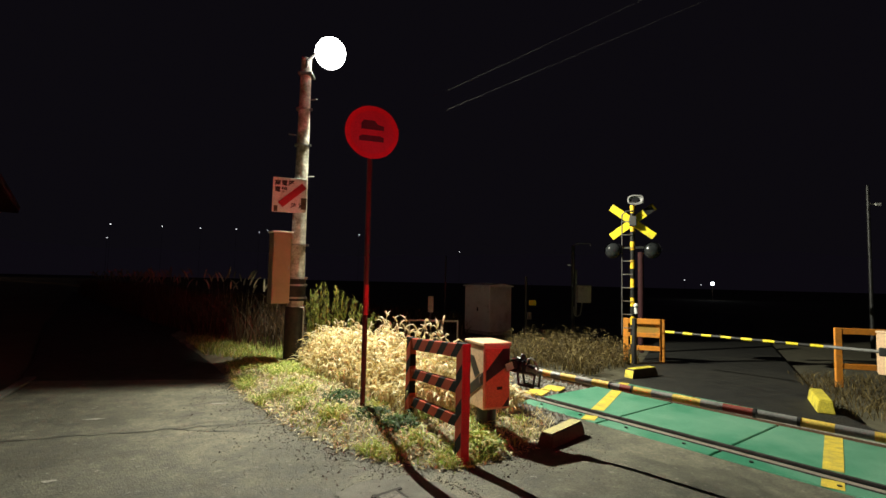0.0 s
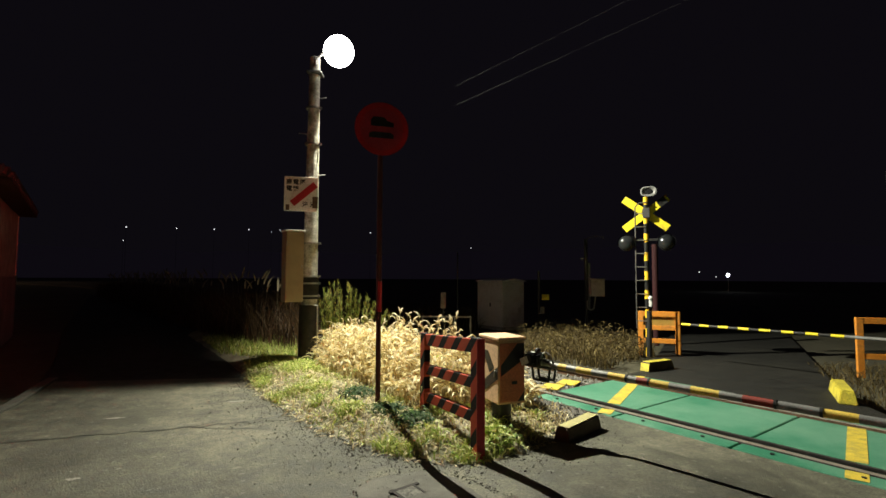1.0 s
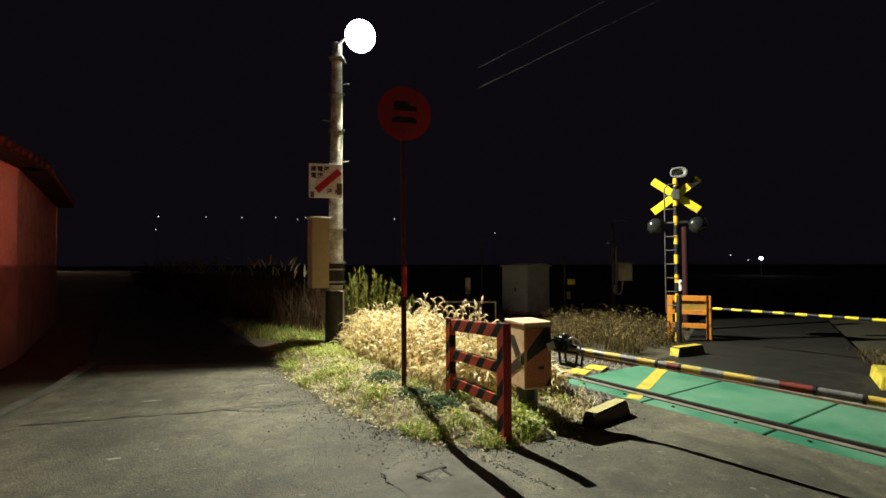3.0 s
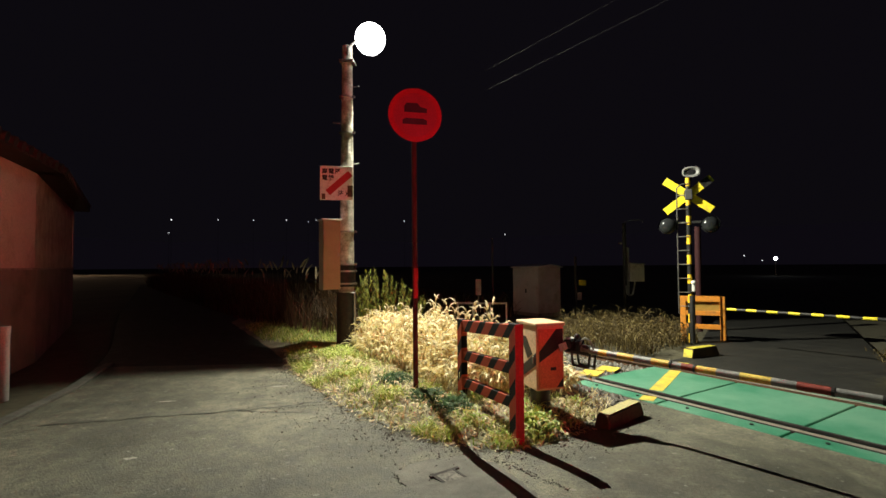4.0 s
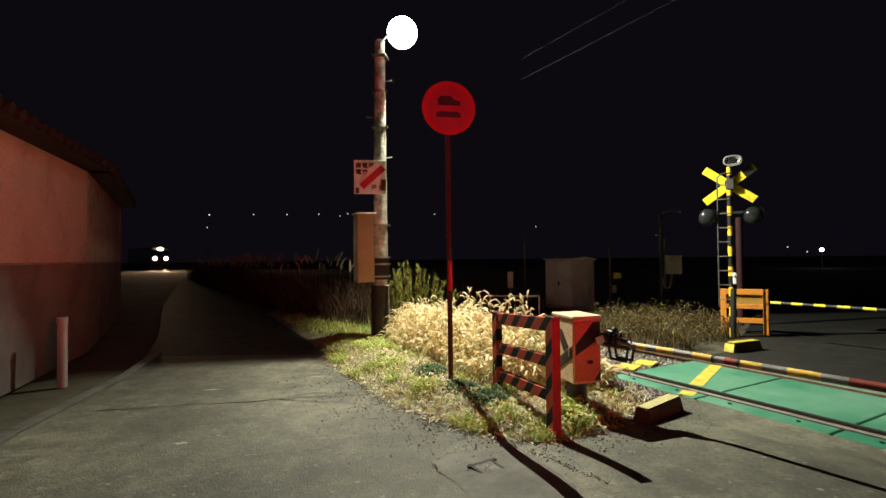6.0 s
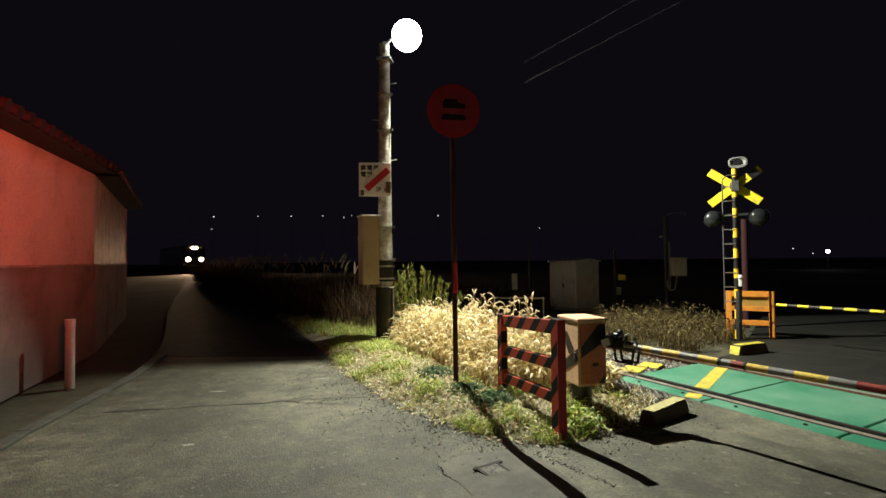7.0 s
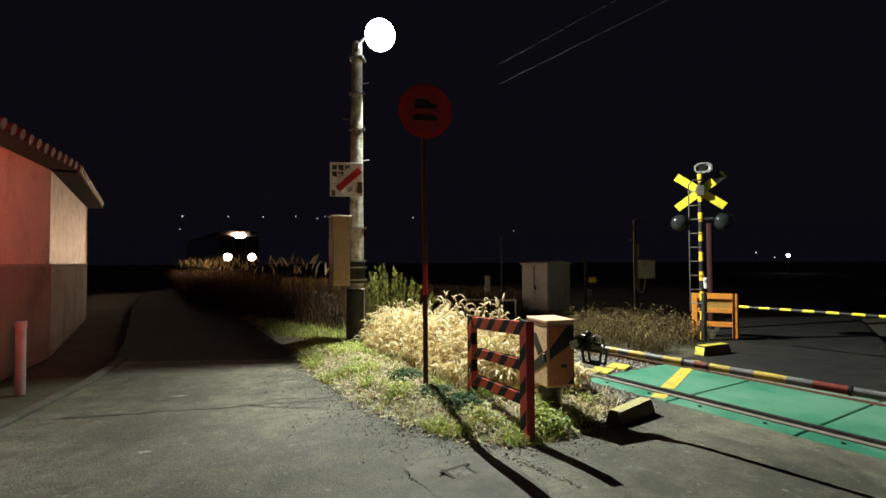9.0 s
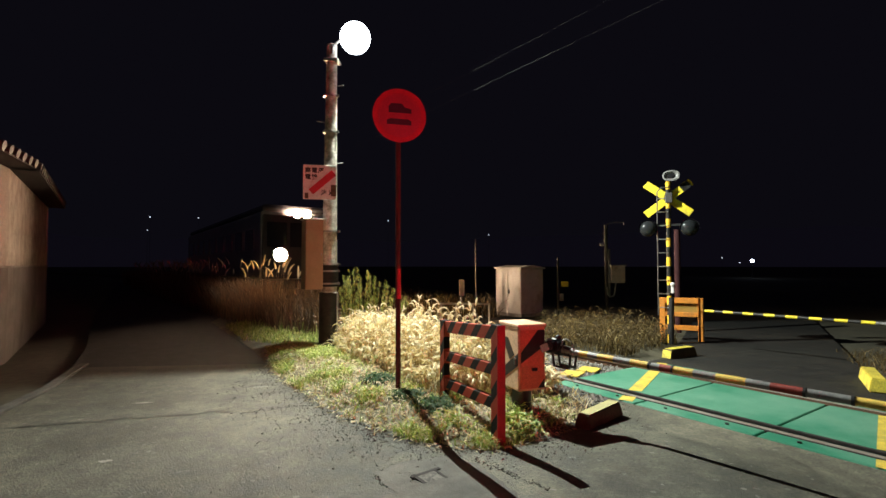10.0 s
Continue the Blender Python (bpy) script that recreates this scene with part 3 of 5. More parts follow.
# ---- pole with its plates ----
def build_pole():
    x, y = -2.3, 8.25
    p = thing("utility_pole", pose(x, y, 0), "weathered grey concrete utility pole with a black sleeve at its foot", "utility pole")
    part("shaft", tube((0, 0, 0), (0.02, 0, 5.5), 0.145, 0.09, 24), POLE_WOOD, p, "stained pale shaft", True)
    part("sleeve", tube((0, 0, 0), (0, 0, 1.06), 0.172, 0.166, 24), BLACK_SLEEVE, p, "black sleeve", True)
    bm = tube((0, 0, 1.16), (0, 0, 1.55), 0.163, 0.158, 24)
    part("wrap", bm, BLACK_SLEEVE, p, "dark wrapping", True)
    for z in (1.2, 1.42, 1.54, 2.12, 3.9, 4.55):
        bm = tube((0, 0, z), (0, 0, z + 0.03), 0.172 if z < 2 else 0.155 - 0.006 * z, None, 24, caps=True)
        bm = box((0.05, 0.03, 0.04), (0.17 if z < 3 else 0.14, -0.03, z + 0.015), bm=bm)
        part("band", bm, STEEL, p, "steel band")
    for k, z in enumerate((2.75, 3.35, 4.1, 4.75)):
        a = 1 if k % 2 else -1
        part("step_bolt", tube((a * 0.1, 0, z), (a * 0.24, -0.02, z + 0.01), 0.01, seg=8), STEEL, p)
    part("earth_pipe", pipe([(0.17, -0.09, 0.0), (0.17, -0.09, 1.05), (-0.02, -0.17, 1.07)], 0.012), GREY_PAINT, p, "pale thin earth pipe")
    # box on the pole
    b = thing("meter_box", pose(-2.55, 8.06, 1.12, 0, 0, 30), "tall narrow beige steel box strapped to the pole", "meter box")
    part("body", box((0.3, 0.32, 1.2), (0, 0, 0.6), bevel=0.008), BEIGE_BOX, b)
    part("door", box((0.27, 0.008, 1.14), (0, -0.163, 0.6), bevel=0.003), BEIGE_BOX, b, "flat beige door")
    part("lid", box((0.34, 0.37, 0.02), (0, -0.01, 1.212), bevel=0.004), WHITE, b, "pale overhanging lid")
    for z in (0.25, 0.95):
        part("hinge", tube((-0.142, -0.168, z), (-0.142, -0.168, z + 0.09), 0.007, seg=8), STEEL, b)
    part("latch", box((0.02, 0.012, 0.06), (0.115, -0.17, 0.6), bevel=0.003), STEEL, b)
    part("bracket", box((0.06, 0.12, 0.05), (0.1, 0.18, 0.95)), STEEL, b)
    # warning plate
    w = thing("warning_sign", pose(-2.42, 8.03, 2.68, 0, 0, 14), "square white enamel warning sign with red arrow on the pole", "sign")
    part("plate", box((0.56, 0.012, 0.6), (0, 0, 0.3), bevel=0.004), WHITE, w)
    d = Matrix.Rotation(radians(-42), 3, "Y")
    part("arrow", box((0.52, 0.008, 0.115), (0.045, -0.012, 0.3), d), SIGN_RED, w, "red diagonal bar")
    glyphs = (("\u9ad8", -0.2, 0.5), ("\u96fb", -0.09, 0.5), ("\u5727", 0.02, 0.5), ("\u96fb", -0.2, 0.385), ("\u7dda", -0.09, 0.385), ("\u6ce8", 0.07, 0.115), ("\u610f", 0.2, 0.115))
    for g, gx, gz in glyphs:
        c = bpy.data.curves.new("character", "FONT")
        c.body, c.size, c.align_x, c.align_y, c.extrude = g, 0.1, "CENTER", "CENTER", 0.002
        c.offset = 0.003
        c.materials.append(BLACK)
        t = new("character", c)
        t.parent = w
        t.matrix_local = pose(gx, -0.0115, gz, 90, 0, 0)
    part("worn_patch", box((0.09, 0.008, 0.2), (0.235, -0.012, 0.16), bevel=0.003), RUST, w, "rusted edge")
    part("worn_patch", box((0.06, 0.008, 0.1), (-0.22, -0.012, 0.06), bevel=0.003), RUST, w, "rusted edge")
    # lamp
    s = thing("street_lamp", pose(-2.27, 8.25, 5.42), "white LED street lamp glaring on a short arm", "street lamp")
    L = LAMP - Vector((-2.27, 8.25, 5.42))
    part("arm", pipe([(0, 0, -0.25), (0.03, -0.12, 0.0), tuple(L * 0.75 + Vector((0, 0, 0.16)))], 0.022), STEEL, s)
    part("clamp", box((0.26, 0.26, 0.05), (0, 0, -0.22), bevel=0.01), STEEL, s)
    part("housing", ball(L + Vector((0, 0, 0.2)) - FRONT * 0.09, 0.2, (0.8, 1, 0.5), 24), GREY_PAINT, s, "grey cast housing", True)
    # shell added to keep the globe's light off the thicket behind
    shell = ball((0, 0, 0), 0.29, (1, 1, 1), 32)
    bmesh.ops.delete(shell, geom=[v for v in shell.verts if v.co.dot(FRONT) > -0.12 or v.co.z < -0.2], context="VERTS")
    for v in shell.verts:
        v.co += L
    part("back_blocker", shell, DARK_STEEL, s, "dark curved shell added to block light backwards", True)
    globe = part("lens", ball(L, 0.275, (1, 1, 1.03), 40), LENS, s, "glowing ball as wide as the lamp glare", True)
    globe.visible_shadow = False  # opaque glare ball; no shadow, so the light inside gets out
    # two plates hidden in the globe, added to shape the light's rear edge
    ob = part("back_shield", box((0.16, 0.002, 0.064), (-0.089, 0, 0)), BLACK, s, "black plate added to cut the light off behind")
    ob.matrix_local = Matrix.Translation(L + FRONT * 0.0071 + Vector((0, 0, -0.152))) @ pose(0, 0, 0, 0, 0, math.degrees(math.atan2(0.2, 0.98))) @ pose(0, 0, 0, -32.3)
    ob = part("rear_shield", box((0.17, 0.002, 0.074), (0.084, 0, 0)), BLACK, s, "black plate added to limit the light at the right rear")
    ob.matrix_local = Matrix.Translation(L - FRONT * 0.02 + Vector((0, 0, -0.147))) @ pose(0, 0, 0, 0, 0, math.degrees(math.atan2(0.2, 0.98)))


# ---- round sign ----
def build_round_sign():
    s = thing("round_sign", pose(-0.74, 5.28, 0.0, 0, 0, 16), "round red no-entry sign for vehicles on a thin red post", "road sign")
    part("post", tube((0, 0.02, 0), (-0.01, 0.02, 3.55), 0.03, seg=14), RED_POST, s, "", True)
    bm = tube((0, 0.02, 1.15), (0, 0.02, 1.5), 0.0325, seg=14)
    part("reflector", bm, SIGN_RED, s, "brighter red sleeve", True)
    part("disc", tube((0, -0.008, 3.29), (0, -0.026, 3.29), 0.312, seg=48), SIGN_BACK, s, "faded pale red face")
    bm = bmesh.new()
    for k in range(48):
        a, b = 2 * math.pi * k / 48, 2 * math.pi * (k + 1) / 48
        ring = [(r * math.cos(t), y, 3.29 + r * math.sin(t)) for r, y, t in ((0.318, -0.03, a), (0.255, -0.03, a), (0.255, -0.03, b), (0.318, -0.03, b))]
        bm.faces.new([bm.verts.new(v) for v in ring])
    part("ring", bm, SIGN_RED, s, "red ring")
    # lorry and car marks
    lorry = [(-0.13, 0.03), (0.14, 0.03), (0.14, 0.08), (0.06, 0.1), (0.03, 0.14), (-0.1, 0.14), (-0.13, 0.1)]
    car = [(-0.15, -0.11), (0.14, -0.11), (0.14, -0.06), (0.1, -0.04), (-0.11, -0.04), (-0.15, -0.06)]
    for shape in (lorry, car):
        ob = part("vehicle_mark", prism(shape, 0.003), BLACK, s, "dark blue-black pictogram")
        ob.location = (0, -0.0325, 3.29)
    for z in (3.45, 3.12):
        part("bracket", box((0.08, 0.05, 0.03), (0, 0.01, z)), STEEL, s)


# ---- barriers ----
def build_guard_frame():
    a, b = Vector((-0.2, 5.0, 0)), Vector((0.27, 3.84, 0))
    d = b - a
    turn = math.degrees(math.atan2(d.y, d.x)) - 90
    f = thing("guard_fence", Matrix.Translation(a) @ pose(0, 0, 0, 0, 0, turn), "red and black striped steel guard frame with three rails", "guard fence")
    w = d.length
    part("post", box((0.07, 0.13, 1.06), (0, 0.0, 0.41), bevel=0.006), FENCE_STRIPE, f)
    part("post", box((0.07, 0.13, 1.08), (0, w, 0.49), bevel=0.006), FENCE_STRIPE, f)
    part("end_plate", box((0.075, 0.008, 1.08), (0.004, w + 0.071, 0.49)), SIGN_RED, f, "plain red end face")
    for z, h in ((0.915, 0.12), (0.6, 0.1), (0.31, 0.1)):
        lean = Matrix.Rotation(math.atan2(0.09, w), 3, "X")
        part("rail", box((0.055, w - 0.134, h), (0, w / 2, z), lean, 0.005), FENCE_STRIPE, f)


def build_machine(m, label, front_paint):
    g = thing("crossing_barrier", m, label, "crossing barrier", "level crossing barriers")
    part("post", tube((0, 0.03, -0.05), (0, 0.03, 0.34), 0.1, seg=18), BLACK, g, "black round foot", True)
    part("cabinet", box((0.3, 0.4, 0.62), (0, 0.02, 0.62), bevel=0.012), MACHINE_PAINT, g, "orange-cream cabinet")
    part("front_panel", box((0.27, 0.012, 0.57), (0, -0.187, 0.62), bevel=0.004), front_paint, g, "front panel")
    side = (((0, 0.04), (1, 0.4), (1, 0.6), (0, 0.22)), ((0.14, 0.82), (0.46, 0.82), (0.8, 0.56), (0.55, 0.46)))
    front = (((0, 0.44), (1, 0.72), (1, 1), (0.72, 1), (0, 0.62)), ((0.72, 0), (1, 0), (1, 0.16)))
    for shape in side:
        ob = part("stripe", prism([(u * 0.38 - 0.21, 0.32 + v * 0.6) for u, v in shape], 0.003), BLACK, g, "black painted stripe")
        ob.matrix_local = pose(-0.1535, 0, 0, 0, 0, -90)
    for shape in front:
        ob = part("stripe", prism([(u * 0.262 - 0.131, 0.337 + v * 0.566) for u, v in shape], 0.003), BLACK, g, "black painted stripe")
        ob.location = (0, -0.1965, 0)
    part("lid", box((0.32, 0.43, 0.035), (0, 0.02, 0.945), bevel=0.01), MACHINE_PAINT, g, "overhanging lid")
    part("badge", box((0.06, 0.006, 0.03), (0.02, -0.199, 0.52), bevel=0.002), BLACK, g, "dark plate")
    part("handle", box((0.014, 0.02, 0.07), (-0.158, -0.12, 0.6), bevel=0.004), STEEL, g)
    part("hinge", tube((-0.155, 0.15, 0.75), (-0.155, 0.15, 0.82), 0.008, seg=8), STEEL, g)
    return g


def build_arm(machine, a, b, width, segments, label, holder):
    """A barrier arm from its pivot a to its tip b in bands of colour, with its holder."""
    a, b = Vector(a), Vector(b)
    d = (b - a).normalized()
    g = part("arm", box(holder, (0.02, 0, 0), bevel=0.015), BLACK, machine, label)
    bpy.context.view_layer.update()
    g.matrix_local = machine.matrix_world.inverted() @ Matrix.Translation(a) @ d.to_track_quat("X", "Z").to_matrix().to_4x4()
    x = 0.0
    for length, material, what in segments:
        part("band", tube((x, 0, 0), (x + length, 0, 0), width, seg=14), material, g, what, True)
        x += length
    return g


REFLECT_GREY = surface("reflective_grey", (0.2, 0.2, 0.2), (0.34, 0.34, 0.33), 0.5, 0.3, 8, 120, 0.1)
REFLECT_RED = surface("reflective_red", (0.22, 0.025, 0.015), (0.3, 0.035, 0.02), 0.6, 0, 8, 120, 0.1)
ARM_YELLOW = surface("arm_yellow", (0.75, 0.52, 0.08), (0.85, 0.62, 0.12), 0.5, 0, 8, 120, 0.1, (0.4, 0.26, 0.05), 7, 0.4)


def build_barriers():
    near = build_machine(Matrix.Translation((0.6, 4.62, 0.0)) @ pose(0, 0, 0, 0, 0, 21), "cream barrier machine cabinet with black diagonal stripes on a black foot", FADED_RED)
    a, b = Vector((0.9, 4.4, 0.722)), Vector((3.8, 1.03, 0.687))
    y, k, r = (ARM_YELLOW, "yellow band"), (REFLECT_GREY, "dark grey band"), (REFLECT_RED, "red band")
    steps = [(0.259, k), (0.093, y), (0.102, k), (0.156, y), (0.159, k), (0.161, y), (0.093, k), (0.09, r), (0.173, y), (0.162, k), (0.2, y), (0.15, k), (0.19, r), (0.26, k), (0.18, y), (0.185, k)] + [(0.2, y), (0.2, k)] * 4 + [(0.2, y)]
    g = build_arm(near, a, b, 0.0285, [(l, m, w) for l, (m, w) in steps], "lowered barrier arm banded yellow, grey and red", (0.3, 0.07, 0.09))
    bm = box((0.17, 0.1, 0.1), (-0.03, 0.0, 0.03), bevel=0.02)
    tube((-0.02, -0.09, 0.04), (-0.02, 0.09, 0.04), 0.055, seg=18, bm=bm)
    part("clutch", bm, GLOSS_BLACK, g, "glossy black clutch casting")
    # highlights on the black clutch, put in as two small white plates
    part("clutch_glint", box((0.1, 0.012, 0.07), (-0.07, -0.1, 0.02), Matrix.Rotation(radians(-25), 3, "Y"), 0.004), WHITE, g, "white plate standing for a highlight")
    part("clutch_glint", box((0.06, 0.1, 0.012), (-0.06, 0.0, 0.088), Matrix.Rotation(radians(12), 3, "Y"), 0.004), WHITE, g, "white plate standing for a highlight")
    part("clutch_cap", tube((-0.02, -0.105, 0.04), (-0.02, -0.09, 0.04), 0.038, seg=16), BLACK, g, "black cap")
    for x in (0.925, 1.115, 1.985, 2.235):
        part("joint_ring", tube((x, 0, 0), (x + 0.018, 0, 0), 0.0325, seg=14), BLACK, g, "black ring")
    part("collar", tube((0.08, 0, 0.01), (0.2, 0, 0.0), 0.044, 0.034, 16), STEEL, g, "steel collar")
    part("knob", ball((0.03, -0.02, 0.12), 0.03, seg=12), BLACK, g, "", True)
    part("weight", tube((-0.2, -0.06, 0.0), (-0.2, 0.06, 0.0), 0.06, seg=16), BLACK, g, "black counterweight")
    for y in (-0.045, 0.045):
        part("stirrup", pipe([(-0.02, y, -0.03), (0.0, y, -0.15), (0.17, y, -0.15), (0.19, y, -0.02)], 0.012), BLACK, g, "black steel stirrup")
    part("stirrup_bar", tube((0.085, -0.045, -0.15), (0.085, 0.045, -0.15), 0.012, seg=8), BLACK, g)
    part("hoop", pipe([(0.07, -0.03, 0.05), (0.09, -0.03, 0.1), (0.13, -0.03, 0.12), (0.18, -0.03, 0.1), (0.22, -0.03, 0.02)], 0.008), STEEL, g, "thin steel hoop")
    # far side
    far = build_machine(Matrix.Translation((6.98, 6.62, 0.0)) @ pose(0, 0, 0, 0, 0, 205), "yellow and black barrier machine cabinet beyond the track", MACHINE_PAINT)
    fa, fb = Vector((6.55, 6.15, 0.7)), Vector((4.6, 8.6, 0.7))
    steps = [(0.3, k), (0.552, k)] + [(0.165, (YELLOW, "yellow band")), (0.154, (BLACK, "black band"))] * 7 + [(0.165, (YELLOW, "yellow band"))]
    g = build_arm(far, fa, fb, 0.025, [(l, m, w) for l, (m, w) in steps], "lowered barrier arm banded yellow and black", (0.4, 0.1, 0.12))
    part("clutch", tube((-0.12, -0.1, 0.02), (-0.12, 0.12, 0.02), 0.09, seg=16), GLOSS_BLACK, g, "black clutch drum")


def orange_frame(p, q, height, label, panel):
    p, q = Vector((*p, 0)), Vector((*q, 0))
    d = q - p
    f = thing("orange_guard_fence", Matrix.Translation(p) @ pose(0, 0, 0, 0, 0, math.degrees(math.atan2(d.y, d.x))), label, "guard fence", "orange guard fences beyond the track")
    w = d.length
    for x in (0, w):
        part("post", box((0.1, 0.06, height + 0.05), (x, 0, height / 2 - 0.025), bevel=0.006), ORANGE, f)
    for z, h in ((height - 0.055, 0.11), (height * 0.61, 0.09), (height * 0.3, 0.095)) if panel else ((height - 0.05, 0.1), (0.3, 0.09)):
        part("rail", box((w - 0.094, 0.05, h), (w / 2, 0, z), bevel=0.005), ORANGE, f)
    if panel:
        part("board", box((w - 0.094, 0.02, 0.19), (w / 2, 0.04, height * 0.76), bevel=0.004), MUSTARD, f, "mustard board behind the rails")


# ---- crossing signals ----
def build_signal(m, label):
    g = thing("crossing_signal", m, label, "crossing signal", "crossing signal masts")
    me_y = striped("mast_bands", (0.8, 0.5, 0.03), (0.015, 0.015, 0.015), 0.38, (0, 0, 1), 0.5, 0.46)
    part("mast", tube((0, 0, 0), (0, 0, 3.2), 0.045, seg=18), me_y, g, "yellow and black banded mast", True)
    for sgn in (1, -1):
        r = Matrix.Rotation(radians(37 * sgn), 3, "Y")
        part("cross_board", box((1.04, 0.018, 0.15), (0.0, 0.07 - 0.01 * sgn, 2.87), r, 0.004), YELLOW, g, "yellow cross board")
    for k in (-0.2, 0.12):
        r = Matrix.Rotation(radians(-37), 3, "Y")
        part("board_stain", box((0.1 if k < 0 else 0.16, 0.004, 0.148), (0.30 + k * 0.1, 0.05, 2.87 + 0.22 + k * 0.08), r), BLACK, g, "black painted band")
    bm = bmesh.new()
    rings = []
    for y, rx, rz in ((0.1, 0.05, 0.04), (0.02, 0.085, 0.06), (-0.08, 0.15, 0.098), (-0.1, 0.155, 0.103), (-0.105, 0.13, 0.08), (-0.04, 0.06, 0.04)):
        rings.append([bm.verts.new((0.06 + rx * math.copysign(abs(math.cos(k * math.pi / 14)) ** 0.75, math.cos(k * math.pi / 14)), y, 3.3 + rz * math.copysign(abs(math.sin(k * math.pi / 14)) ** 0.75, math.sin(k * math.pi / 14)))) for k in range(28)])
    for p, q in zip(rings, rings[1:]):
        for k in range(28):
            bm.faces.new((p[k], p[k - 1], q[k - 1], q[k]))
    bm.faces.new(rings[0])
    bmesh.ops.recalc_face_normals(bm, faces=bm.faces)
    horn = part("speaker", bm, REFLECT_GREY, g, "oval pale horn loudspeaker", True)
    part("speaker_throat", ball((0.06, -0.05, 3.3), 0.075, (1.5, 0.35, 0.9), 16), GLOSS_BLACK, horn, "black horn throat", True)
    part("speaker_bracket", box((0.05, 0.05, 0.14), (0.04, 0.02, 3.2), bevel=0.006), BLACK, g)
    part("mast_head", box((0.13, 0.1, 0.2), (0.01, -0.02, 2.87), bevel=0.01), DARK_STEEL, g, "dark clamp at the crossing of the boards")
    part("crossbar", box((0.78, 0.04, 0.045), (0.02, 0.0, 2.33), bevel=0.006), BLACK, g)
    for x in (-0.37, 0.37):
        lampbox = part("lamp_housing", tube((x, 0.05, 2.27), (x, -0.05, 2.27), 0.13, 0.166, 24), GLOSS_BLACK, g, "black round lamp housing")
        part("lamp_face", ball((x, -0.045, 2.27), 0.158, (1, 0.72, 1), 32), LAMP_GLASS, lampbox, "dark glossy lamp glass", True)
        bm = bmesh.new()
        rings = []
        for k in range(13):
            a = math.pi * (k / 12 * 1.1 - 0.05)
            rings.append([bm.verts.new((x + 0.176 * math.cos(a), y, 2.27 + 0.176 * math.sin(a))) for y in (-0.03, -0.1)])
        for p, q in zip(rings, rings[1:]):
            bm.faces.new((p[0], q[0], q[1], p[1]))
        part("visor", bm, BLACK, lampbox, "black visor")
    # ladder
    lad = part("ladder", pipe([(-0.2, -0.05, 0.55), (-0.2, -0.05, 3.0), (-0.12, -0.05, 3.08), (0.02, -0.05, 3.08)], 0.012), DARK_STEEL, g, "dark thin ladder")
    for k in range(9):
        part("rung", tube((-0.2, -0.05, 0.7 + k * 0.27), (0.0, -0.05, 0.7 + k * 0.27), 0.01, seg=8), STEEL, lad)
    bm = box((0.06, 0.06, 0.15), (0.06, -0.06, 1.06), bevel=0.015)
    ball((0.06, -0.08, 1.16), 0.045, bm=bm)
    part("bell", bm, WHITE, g, "small white bell")
    part("cable", pipe([(0.02, -0.07, 0.0), (0.035, -0.07, 0.9)], 0.05), BLACK, g, "black cable sleeve")
    return g


